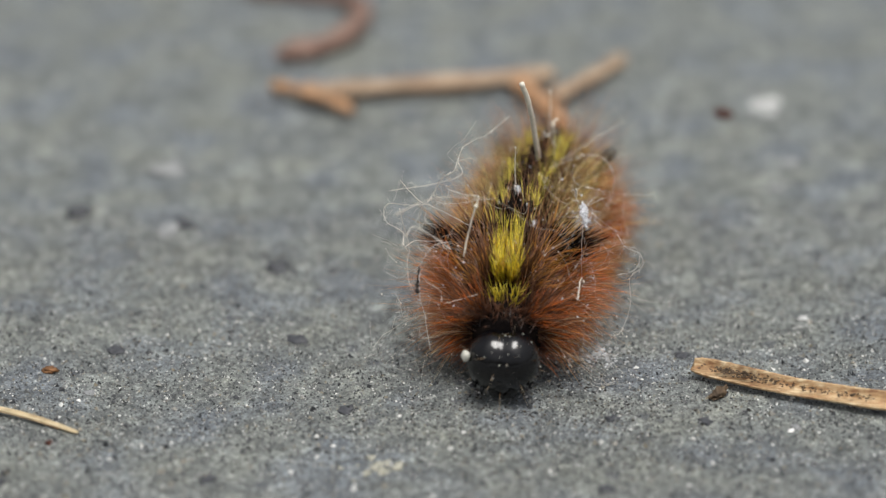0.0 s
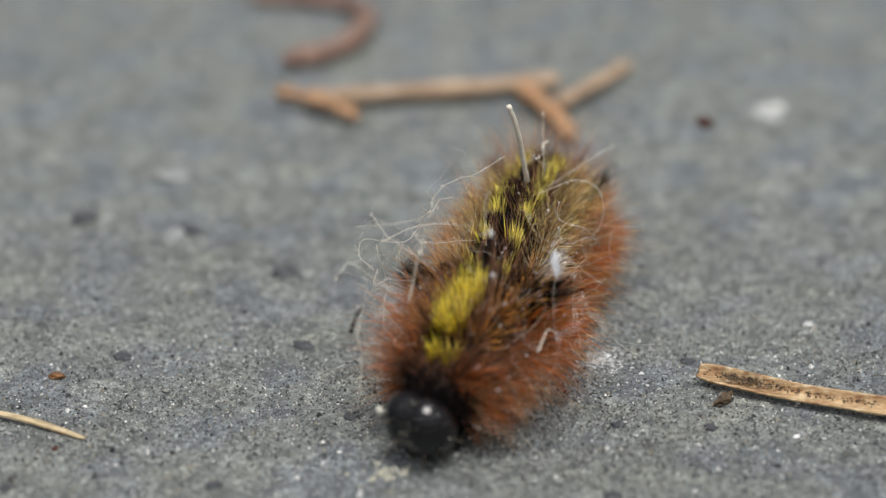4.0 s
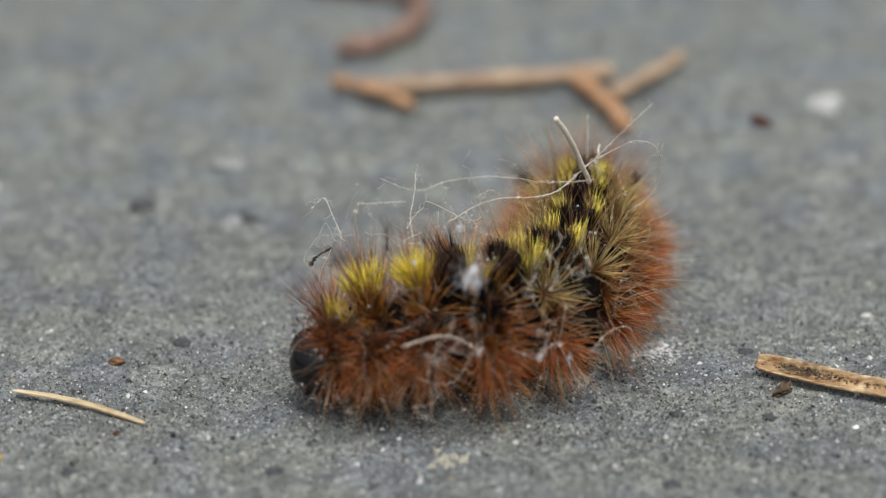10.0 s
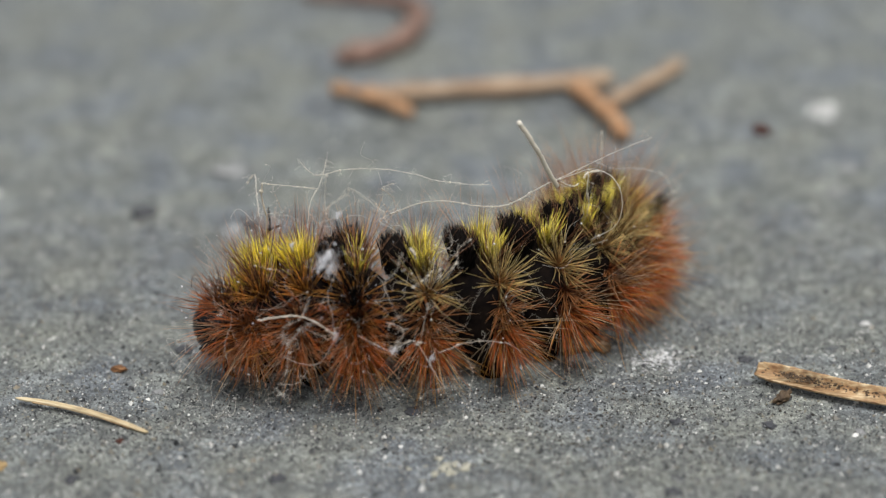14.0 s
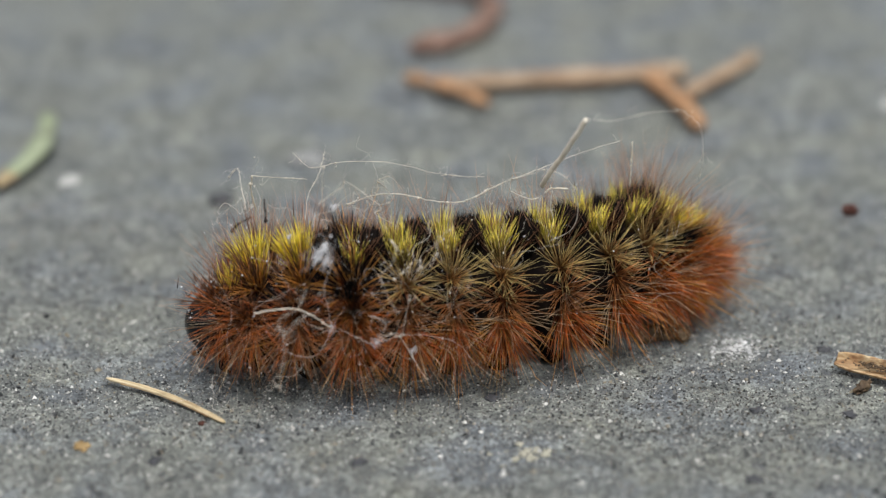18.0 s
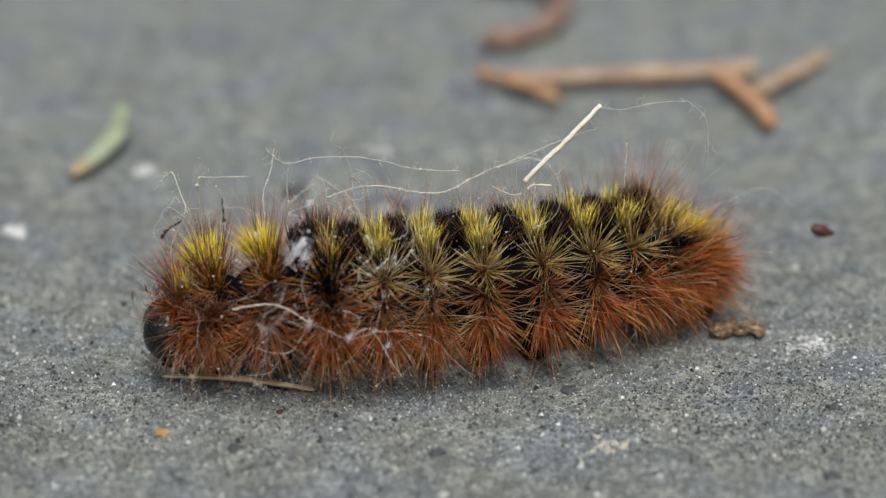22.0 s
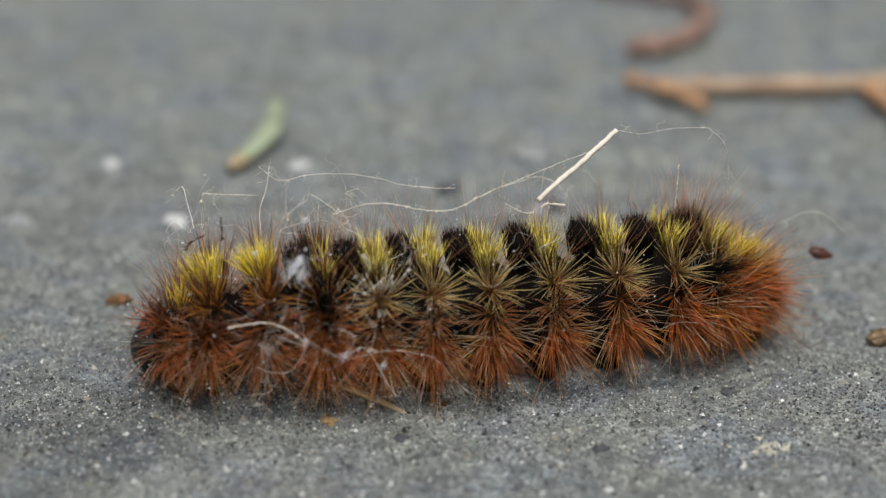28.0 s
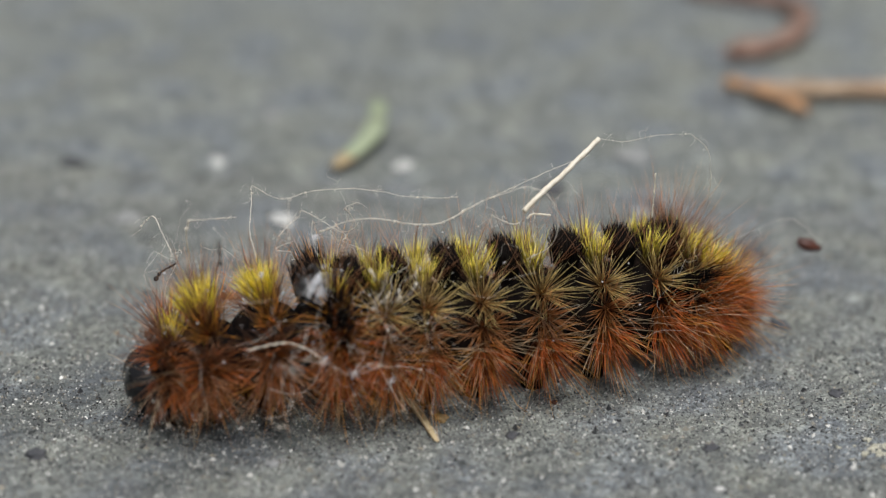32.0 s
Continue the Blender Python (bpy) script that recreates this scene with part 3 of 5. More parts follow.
crumb("crumb", "dark crumb under the straw", -17.9, 105.7, (0.16, 0.2, 0.12), HUSK, 4)
crumb("crumb", "small reddish brown crumb of bark", -38.4, 116.9, (0.6, 0.4, 0.35), CRUMB, 5)


def build_soil(x, y, wide, deep, n, seed, label):
    """Dark crumbs of soil on the concrete, thinning out from the middle."""
    rng = np.random.default_rng(seed)
    bits = []
    for k in range(n):
        fs = 0.02 + 0.06 * rng.random() ** 3
        fx, fy = x + rng.normal(0, wide), y + rng.normal(0, deep)
        v, t = lump((fs * 1.3, fs, fs * 0.8), k + seed, 0.45, 1)
        bits.append((v + [fx, fy, relief(fx, fy) - 0.12 + 0.3 * fs], t))
    tagged(new("soil", fast_mesh("soil", *joined(bits), SOIL)), label, "soil", kind="stuff")


build_soil(8.5, 108.0, 4.6, 2.8, 1100, 400, "dark crumbs of soil scattered beside the dry needle")
build_soil(-38.0, 102.5, 4.5, 2.4, 900, 500, "dark crumbs of soil scattered on the damp patch")
rng_powder = np.random.default_rng(77)
bits = []
for k in range(240):
    fs = rng_powder.uniform(0.03, 0.11)
    fx, fy = 11.6 + rng_powder.normal(0, 0.75), 114.8 + rng_powder.normal(0, 0.65)
    v, t = lump((fs * 1.3, fs, fs * 0.5), k + 300, 0.4, 1)
    bits.append((v + [fx, fy, relief(fx, fy) - 0.11], t))
tagged(new("pale_powder", fast_mesh("pale_powder", *joined(bits), PALE_POWDER)), "scatter of whitish mineral powder on the concrete", "powder", kind="stuff")
rng_crust = np.random.default_rng(31)
for k in range(20):
    fx, fy, fs = -0.1 + rng_crust.normal(0, 0.85), 103.0 + rng_crust.normal(0, 0.5), rng_crust.uniform(0.06, 0.2)
    v, t = lump((fs * 1.5, fs, fs * 0.4), k + 30, 0.5)
    thing("crust_flake", "flat pale yellowish crust flake on the concrete", "crust", at(fx, fy, relief(fx, fy) - 0.11, 40 * k), "pale crust", fast_mesh("crust_flake", v, t, PALE_CRUST))


# ---- the caterpillar ----
caterpillar = tagged(new("caterpillar"), "hairy rust-brown caterpillar with yellow and black tufts, crawling on concrete", "caterpillar")
RINGS = ["T1", "T2", "T3", "A1", "A2", "A3", "A4", "A5", "A6", "A7", "A8", "A9", "A10"]
AXIS = dict(zip(RINGS, [3.1, 3.6, 4.0, 4.2, 4.2, 4.2, 4.2, 4.2, 4.1, 3.9, 3.7, 3.3, 2.9]))
GIRTH = dict(zip(RINGS, [1.9, 2.3, 2.55, 2.65, 2.7, 2.75, 2.75, 2.75, 2.7, 2.65, 2.5, 2.1, 1.6]))


def tuft(ring, kind, name, side, phi, x, n, lengths, spread, radius=0.03, aim=None, lean=0.0, fan=1.0, droop=0.06, patch=0.32, label=""):
    """Hairs from one wart of a ring. phi: degrees from the top of the back down the side; aim: the same for the hairs' main
    direction; lean: how far they tilt to the head (+) or tail (-); spread: degrees about it; fan: spread along the body against across."""
    rng = np.random.default_rng(abs(hash_text(ring + name + str(side) + str(phi) + kind)))
    ob, g = SEGMENTS[ring], GIRTH[ring]
    n = int(n * (1.0 if kind in ("black", "halo") else DENSITY))
    a = np.radians(phi + rng.normal(0, patch * 20, n))
    base = np.stack([x + rng.normal(0, patch, n), side * g * 0.94 * np.sin(a), g * 0.94 * np.cos(a)], 1)
    d = np.radians(phi if aim is None else aim)
    main = np.array([math.sin(radians(lean)), side * math.sin(d) * math.cos(radians(lean)), math.cos(d) * math.cos(radians(lean))])
    fore = np.array([1.0, 0, 0]) - main * main[0]
    fore /= np.linalg.norm(fore)
    cross = np.cross(main, fore)
    tilt = np.radians(spread) * np.sqrt(rng.random(n))
    way = rng.uniform(0, 2 * np.pi, n)
    f, c = np.tan(np.minimum(tilt, 1.35)) * np.cos(way) * fan, np.tan(np.minimum(tilt, 1.35)) * np.sin(way)
    dirs = main[None] + fore[None] * f[:, None] + cross[None] * c[:, None]
    dirs /= np.linalg.norm(dirs, axis=1, keepdims=True)
    length = rng.uniform(*lengths, n) * (1 - 0.25 * rng.random(n) ** 3)
    bend = rng.normal(0, 0.05, (n, 3)) + [0, 0, -droop]
    rad = radius * rng.uniform(0.7, 1.25, n)
    me = hair_mesh(name, base, dirs, length, rad, bend, HAIR[kind], -AXIS[ring] + 0.06, rng)
    return tagged(part_of(name, me, ob, label), kind="stuff")


def hash_text(s):
    k = 7
    for ch in s:
        k = (k * 131 + ord(ch)) % 2147483647
    return k


DENSITY = 0.98
SEGMENTS = {}


def build_ring(ring):
    """One ring of the body with its legs."""
    g, k = GIRTH[ring], RINGS.index(ring)
    bm = bmesh.new()
    bmesh.ops.create_uvsphere(bm, u_segments=28, v_segments=18, radius=1)
    verts = []
    for v in bm.verts:
        w = 1 + 0.05 * noise.noise(v.co * 3 + Vector((k * 5.0, 0, 0))) + 0.05 * math.cos(6 * math.atan2(v.co.y, v.co.z))
        verts.append((v.co.x * (1.35 if ring == "T1" else 2.3), v.co.y * g * w, v.co.z * (g * w * 0.97 if v.co.z > 0 else AXIS[ring] - 0.3)))
    bmesh.ops.triangulate(bm, faces=bm.faces)
    tris = [[v.index for v in f.verts] for f in bm.faces]
    bm.free()
    ob = part_of("body_ring", fast_mesh("body_ring", verts, tris, SKIN), caterpillar)
    SEGMENTS[ring] = ob
    drop = -AXIS[ring]
    for s in (1, -1):
        if ring in ("T1", "T2", "T3"):
            v, t = sweep(smooth_path([(0, s * 0.9, -g * 0.7), (0.1, s * 1.2, drop * 0.8), (-0.3, s * 0.95, drop + 0.05)], 10), np.linspace(0.42, 0.07, 10), 9)
            part_of("leg", fast_mesh("leg", v, t, HEAD), ob, "glossy black jointed leg")
        elif ring in ("A3", "A4", "A5", "A6", "A10"):
            v, t = sweep(smooth_path([(0, s * 0.8, -g * 0.6), (0, s * 1.1, drop * 0.85), (0.05, s * 1.15, drop + 0.04)], 10), np.linspace(0.75, 0.62, 10), 12, 1, 0.03, np.random.default_rng(k))
            part_of("proleg", fast_mesh("proleg", v, t, SKIN), ob, "stubby dark brown proleg")
    return ob


def build_head():
    """A glossy black capsule with a groove down the middle, mouthparts, feelers and a collar of dust."""
    bm = bmesh.new()
    bmesh.ops.create_uvsphere(bm, u_segments=64, v_segments=44, radius=1)
    verts = []
    half = np.array([1.54, 1.46, 1.80])
    for v in bm.verts:
        d = np.array(v.co)
        reach = []
        for s in (1, -1):      # the two lobes of the capsule
            o, u = np.array([0, -s * 0.54, 0]) / half, d / half
            q = u @ o
            reach.append((-q + math.sqrt(max(q * q - (u @ u) * (o @ o - 1), 0.0))) / (u @ u))
        w = math.log(sum(math.exp(12 * r) for r in reach)) / 12
        w *= (1 - 0.12 * max(0.0, -d[2]) * max(0.0, d[0])) * (1 + 0.012 * noise.noise(v.co * 5))
        verts.append(d * w)
    bmesh.ops.triangulate(bm, faces=bm.faces)
    tris = [[v.index for v in f.verts] for f in bm.faces]
    bm.free()
    head = part_of("head", fast_mesh("head", verts, tris, HEAD), caterpillar, "glossy black rounded head capsule with a middle groove")
    for s in (1, -1):
        v, t = sweep(smooth_path([(0.8, s * 0.5, -1.2), (0.95, s * 0.42, -1.45), (0.9, s * 0.2, -1.65)], 8), np.linspace(0.36, 0.22, 8), 10)
        part_of("jaw", fast_mesh("jaw", v, t, HEAD), head)
        v, t = sweep(smooth_path([(0.85, s * 1.05, -1.0), (1.1, s * 1.12, -1.2), (1.15, s * 1.12, -1.4)], 8), np.linspace(0.14, 0.05, 8), 8)
        part_of("feeler", fast_mesh("feeler", v, t, HEAD), head)
        for k in range(5):
            a = radians(-25 - 32 * k)
            v, t = lump((0.12, 0.12, 0.12), k + 1, 0.05, 1)
            p = np.array([0.86 + 0.2 * math.cos(a), s * (1.60 + 0.1 * math.sin(a)), -0.7 + 0.35 * math.sin(a)])
            part_of("eyelet", fast_mesh("eyelet", v + p, t, HEAD), head)
    v, t = lump((0.34, 0.62, 0.62), 9, 0.06, 3)
    part_of("face_plate", fast_mesh("face_plate", v + [1.0, 0, -0.72], t, HEAD), head)
    rng = np.random.default_rng(21)
    bits = []
    for k in range(90):
        d = verts[rng.integers(len(verts))]
        if d[0] < -0.3:
            continue
        s = 0.012 + 0.045 * rng.random() ** 2
        v, t = lump((s, s, s), k, 0.3, 1)
        bits.append((v + d, t))
    v, t = joined(bits)
    part_of("dust", fast_mesh("dust", v, t, DUST), head, "pale dust specks")
    n = 18
    d = rng.normal(size=(n, 3)) + [0.9, 0, 0.1]
    d /= np.linalg.norm(d, axis=1, keepdims=True)
    me = hair_mesh("bristle_tuft", d * [1.46, 1.85, 1.75], d, rng.uniform(0.5, 1.5, n), np.full(n, 0.014), rng.normal(0, 0.1, (n, 3)), HAIR["pale"], -2.5, rng)
    part_of("bristle_tuft", me, head, "sparse pale bristles")
    v, t = lump((0.2, 0.24, 0.36), 3, 0.1)
    part_of("pale_speck", fast_mesh("pale_speck", v + [0.62, -2.0, 0.75], t, DUST), head, "round white speck on the cheek")
    return head


HEAD_OB = build_head()
for r in RINGS:
    build_ring(r)

for r in ["A1", "A2", "A3", "A4", "A5", "A6", "A7", "A8"]:
    back = {"A7": -8, "A8": -16}.get(r, 0)
    for s in (1, -1):
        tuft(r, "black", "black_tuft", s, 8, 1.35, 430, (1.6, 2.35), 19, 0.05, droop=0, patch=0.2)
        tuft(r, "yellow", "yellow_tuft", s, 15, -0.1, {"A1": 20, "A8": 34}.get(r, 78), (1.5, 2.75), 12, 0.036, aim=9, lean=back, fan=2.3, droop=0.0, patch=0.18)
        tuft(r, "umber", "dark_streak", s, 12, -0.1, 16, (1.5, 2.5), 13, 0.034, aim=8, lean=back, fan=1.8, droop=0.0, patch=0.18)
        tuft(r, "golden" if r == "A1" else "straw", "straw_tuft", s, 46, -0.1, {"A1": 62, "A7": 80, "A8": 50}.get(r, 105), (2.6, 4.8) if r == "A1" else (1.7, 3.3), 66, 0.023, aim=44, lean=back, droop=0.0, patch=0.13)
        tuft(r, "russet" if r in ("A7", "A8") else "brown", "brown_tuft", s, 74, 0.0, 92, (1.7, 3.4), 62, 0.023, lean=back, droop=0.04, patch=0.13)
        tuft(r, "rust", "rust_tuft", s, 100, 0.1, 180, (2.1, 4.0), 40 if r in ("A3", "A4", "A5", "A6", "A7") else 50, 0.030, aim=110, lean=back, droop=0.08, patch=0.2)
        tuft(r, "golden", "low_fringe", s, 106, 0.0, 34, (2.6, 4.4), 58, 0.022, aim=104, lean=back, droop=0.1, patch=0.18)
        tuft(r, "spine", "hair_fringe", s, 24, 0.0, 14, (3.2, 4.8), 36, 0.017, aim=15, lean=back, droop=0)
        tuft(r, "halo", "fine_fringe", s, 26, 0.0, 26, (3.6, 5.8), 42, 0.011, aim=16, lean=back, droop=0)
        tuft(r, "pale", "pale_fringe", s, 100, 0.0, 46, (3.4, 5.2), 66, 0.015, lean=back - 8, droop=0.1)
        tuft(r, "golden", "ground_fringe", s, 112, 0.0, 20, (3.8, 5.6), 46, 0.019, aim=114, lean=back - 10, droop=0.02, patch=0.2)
for s in (1, -1):
    for r in ("T1", "T2", "T3", "A1"):
        tuft(r, "halo", "side_fringe", s, 78, 0.0, 24 if r == "T1" else 54, (3.4, 5.0) if r == "T1" else (3.8, 5.8), 54, 0.013, aim=82, lean=-4, droop=0.03)
    tuft("A1", "black", "shoulder_tuft", s, 34, 0.2, 260, (1.5, 2.5), 20, 0.046, aim=36, droop=0, patch=0.3, label="dense black tuft down the side")
    tuft("A8", "black", "tail_tuft", s, 7, 0.9, 170, (2.0, 3.1), 17, 0.034, lean=-10, droop=0, patch=0.25, label="tall dark tuft")
    tuft("A8", "halo", "tall_fringe", s, 12, 0.6, 46, (4.2, 6.8), 34, 0.012, lean=-12, droop=0)
    tuft("A1", "russet", "flank_tuft", s, 74, 0, 110, (2.8, 5.0), 48, 0.018, aim=76, droop=0.05, patch=0.3)
    tuft("A1", "black", "side_tuft", s, 52, 0.3, 220, (2.6, 4.3), 12, 0.042, aim=54, patch=0.3, label="long black side tuft")
    tuft("A7", "black", "side_tuft", s, 58, -0.6, 80, (2.8, 4.6), 8, 0.030, aim=50, lean=-52, patch=0.22, label="long black side tuft")

for r in ["T2", "T3"]:
    for s in (1, -1):
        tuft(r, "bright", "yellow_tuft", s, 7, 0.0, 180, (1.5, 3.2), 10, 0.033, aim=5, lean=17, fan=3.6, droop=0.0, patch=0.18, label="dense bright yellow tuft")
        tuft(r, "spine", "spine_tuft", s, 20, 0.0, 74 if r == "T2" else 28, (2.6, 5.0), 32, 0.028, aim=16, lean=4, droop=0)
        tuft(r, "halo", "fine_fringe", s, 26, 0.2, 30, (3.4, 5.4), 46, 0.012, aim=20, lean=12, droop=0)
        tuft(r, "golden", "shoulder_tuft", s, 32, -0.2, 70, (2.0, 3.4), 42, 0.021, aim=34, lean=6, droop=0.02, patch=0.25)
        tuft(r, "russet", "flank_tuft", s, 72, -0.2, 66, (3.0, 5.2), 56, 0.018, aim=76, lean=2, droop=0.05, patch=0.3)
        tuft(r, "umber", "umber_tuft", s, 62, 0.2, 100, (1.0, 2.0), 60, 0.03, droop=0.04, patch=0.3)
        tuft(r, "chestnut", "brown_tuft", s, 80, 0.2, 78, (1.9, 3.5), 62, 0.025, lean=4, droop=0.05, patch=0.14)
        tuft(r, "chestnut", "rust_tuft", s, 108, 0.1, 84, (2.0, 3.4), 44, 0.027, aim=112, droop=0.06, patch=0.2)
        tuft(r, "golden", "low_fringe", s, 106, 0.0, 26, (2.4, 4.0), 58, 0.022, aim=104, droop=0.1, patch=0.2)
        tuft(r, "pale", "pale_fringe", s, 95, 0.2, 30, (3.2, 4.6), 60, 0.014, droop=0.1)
for s in (1, -1):
    tuft("T1", "umber", "umber_tuft", s, 40, 0.2, 40, (1.1, 1.9), 50, 0.034, lean=10, droop=0.02, patch=0.5)
    tuft("T1", "russet", "cheek_tuft", s, 84, -0.2, 30, (1.6, 3.0), 44, 0.024, aim=88, lean=-6, droop=0.06, patch=0.3, label="rusty hairs beside the head")
    tuft("T1", "chestnut", "low_cheek_tuft", s, 112, 0.0, 36, (1.4, 2.4), 44, 0.025, aim=112, lean=-6, droop=0.08, patch=0.3)
    tuft("T1", "umber", "nape_tuft", s, 22, -0.2, 150, (0.5, 1.2), 60, 0.03, droop=0.02, patch=0.9, label="short dark hairs behind the head")
    tuft("T1", "bright", "yellow_tuft", s, 12, -0.3, 30, (1.2, 2.2), 30, 0.03, lean=-4, droop=0.02)
    tuft("T1", "spine", "spine_tuft", s, 42, 0.2, 52, (2.4, 4.4), 40, 0.024, lean=14, droop=0.02)
    tuft("T1", "halo", "fine_fringe", s, 34, 0.2, 40, (2.6, 4.6), 46, 0.012, lean=12, droop=0.02)
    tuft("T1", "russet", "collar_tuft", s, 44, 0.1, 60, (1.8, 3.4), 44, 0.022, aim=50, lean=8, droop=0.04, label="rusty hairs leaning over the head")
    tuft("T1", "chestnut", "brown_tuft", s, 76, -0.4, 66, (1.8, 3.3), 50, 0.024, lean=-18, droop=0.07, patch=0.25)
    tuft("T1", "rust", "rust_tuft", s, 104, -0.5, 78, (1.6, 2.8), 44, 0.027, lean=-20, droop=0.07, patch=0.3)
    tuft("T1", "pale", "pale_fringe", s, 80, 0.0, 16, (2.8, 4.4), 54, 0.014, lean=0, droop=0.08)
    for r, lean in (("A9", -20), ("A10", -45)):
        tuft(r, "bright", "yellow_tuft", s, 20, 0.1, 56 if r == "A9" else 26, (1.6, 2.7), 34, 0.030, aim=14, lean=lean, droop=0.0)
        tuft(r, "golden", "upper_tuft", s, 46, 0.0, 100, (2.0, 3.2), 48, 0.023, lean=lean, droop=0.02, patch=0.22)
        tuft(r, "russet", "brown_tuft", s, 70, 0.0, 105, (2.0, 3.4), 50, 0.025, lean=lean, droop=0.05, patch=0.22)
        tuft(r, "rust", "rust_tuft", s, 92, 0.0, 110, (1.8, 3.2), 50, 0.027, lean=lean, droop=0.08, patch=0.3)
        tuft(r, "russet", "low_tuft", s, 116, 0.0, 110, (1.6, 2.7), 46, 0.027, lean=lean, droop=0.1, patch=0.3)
        tuft(r, "spine", "hair_fringe", s, 35, 0, 16, (3.4, 4.8), 50, 0.017, lean=lean, droop=0.0)
        tuft(r, "halo", "fine_fringe", s, 60, 0, 70, (3.4, 5.8), 60, 0.013, lean=lean, droop=0.0)
        tuft(r, "golden", "ground_fringe", s, 106, 0, 24, (3.2, 4.8), 50, 0.018, lean=lean, droop=0.02)


# ---- silk, fibres and dirt caught in the hair ----
def thread(ring, name, pts, radius, material, label, beads=0, seed=1):
    rng = np.random.default_rng(seed)
    radius = radius * (0.8 if material is SILK else 1.0)
    p = smooth_path(pts, 6 * len(pts))
    p[1:-1] += rng.normal(0, 0.012, (len(p) - 2, 3))
    r = np.full(len(p), radius) * (rng.uniform(0.92, 1.08, len(p)) if radius > 0.1 else rng.uniform(0.7, 1.3, len(p)))
    pieces = [sweep(p, r, 6)]
    for k in range(beads):
        i = rng.integers(1, len(p) - 1)
        s = radius * rng.uniform(1.6, 3.2)
        v, t = lump((s, s, s), k + seed, 0.3, 1)
        pieces.append((v + p[i], t))
    for k in range(int(len(p) * 0.55) if material is SILK else 0):
        a = p[rng.integers(0, len(p))]
        step = rng.normal(0, 0.16, (3, 3))
        pieces.append(sweep(smooth_path([a, a + step[0], a + step[0] + step[1], a + step.sum(0) + [0, 0, -0.1]], 7), 0.0055, 4))
        if rng.random() < 0.42:
            v, t = lump((0.05, 0.032, 0.036), k + seed, 0.5, 1)
            pieces.append((v * (0.45 + 1.6 * rng.random() ** 3) + a, t))
    v, t = joined(pieces)
    return part_of(name, fast_mesh(name, v, t, material), SEGMENTS[ring], label)


def fluff(ring, centre, size, seed, label="clump of white fluff", grain=(0.5, 0.2, -0.8), stretch=0.55):
    """Matted white fibres and flakes, drawn out along its grain."""
    rng = np.random.default_rng(seed)
    c, grain = np.array(centre, float), np.array(grain, float)
    grain /= np.linalg.norm(grain)
    pieces = []
    for k in range(70):
        f = rng.normal(0, stretch)
        v, t = lump(size * rng.uniform(0.05, 0.17, 3), seed + k, 0.7, 1, 2.5)
        pieces.append((v + c + rng.normal(0, 0.2, 3) * size * math.exp(-f * f) + grain * f * size, t))
    for k in range(26):
        a = c + rng.normal(0, 0.3, 3) * size + grain * rng.normal(0, stretch) * size
        q = [a, a + rng.normal(0, 0.4, 3) * size, a + rng.normal(0, 0.65, 3) * size, a + rng.normal(0, 0.9, 3) * size]
        pieces.append(sweep(smooth_path(q, 9), 0.005, 4))
    for k in range(5):
        v, t = lump((size * 0.19, size * 0.24, size * 0.34), seed + 90 + k, 0.4, 3, 3.2)
        turn = np.stack([np.cross(grain, [0, 1.0, 0]), np.cross(np.cross(grain, [0, 1.0, 0]), grain), grain])
        pieces.append((v @ turn + c + grain * (k - 2) * 0.26 * size, t))
    v, t = joined(pieces)
    return tagged(part_of("fluff", fast_mesh("fluff", v, t, FLUFF), SEGMENTS[ring], label), kind="stuff")


thread("A1", "silk_thread", [(3.02, -6.40, 6.59), (2.36, -4.00, 6.85), (1.82, -2.60, 7.23), (0.23, -3.00, 7.38), (-1.96, -3.00, 7.30)], 0.022, SILK, "fine white silk thread", 5, 1)
thread("A1", "silk_thread", [(-1.96, -3.00, 7.30), (-3.48, -2.50, 7.15), (-4.68, -2.00, 6.95), (-6.50, -1.50, 6.89), (-7.37, -1.00, 7.08)], 0.020, SILK, "fine white silk thread", 5, 2)
SLACK = [thread("A4", "silk_thread", [(7.98, -2.00, 5.33), (7.08, -1.60, 5.83), (6.18, -1.20, 6.21), (4.83, -0.80, 6.27), (3.64, -0.40, 6.02)], 0.037, SILK, "fine white silk thread", 7, 3),
         thread("A4", "silk_thread", [(3.64, -0.40, 6.02), (2.14, 0.00, 5.94), (1.07, 0.20, 6.28), (0.31, 0.30, 6.73), (-0.61, 0.40, 7.17)], 0.043, SILK, "fine white silk thread", 8, 4),
         thread("A4", "silk_thread", [(-0.61, 0.40, 7.17), (-1.75, 1.00, 7.77), (-2.67, 1.80, 8.30), (-3.64, 2.40, 7.88), (-4.19, 2.40, 6.51), (-4.03, 2.00, 4.84), (-2.85, 1.20, 3.73)], 0.024, SILK, "fine white silk thread", 5, 5),
         thread("A4", "silk_thread", [(-0.61, 0.40, 7.17), (-2.58, 0.00, 7.63), (-4.56, -0.40, 8.10), (-6.23, -0.80, 8.39), (-7.29, -1.20, 8.46)], 0.019, SILK, "fine white silk thread", 1, 6)]
thread("A5", "silk_thread", [(2.50, 0.80, 6.50), (1.85, 0.80, 6.08), (1.29, 0.80, 5.78), (0.80, 0.80, 5.78)], 0.030, SILK, "fine white silk thread", 6, 7)
thread("A5", "fibre", [(0.45, 0.90, 6.05), (0.03, 0.90, 6.23), (-0.96, 0.90, 6.01)], 0.060, FIBRE_MAT, "pale fibre hook", 0, 9)
thread("A5", "beaded_thread", [(-0.01, 0.90, 6.13), (0.11, 0.90, 5.23), (-0.10, 0.90, 4.18), (0.22, 0.90, 3.37)], 0.035, SILK, "dirty thread with small beads", 8, 10)
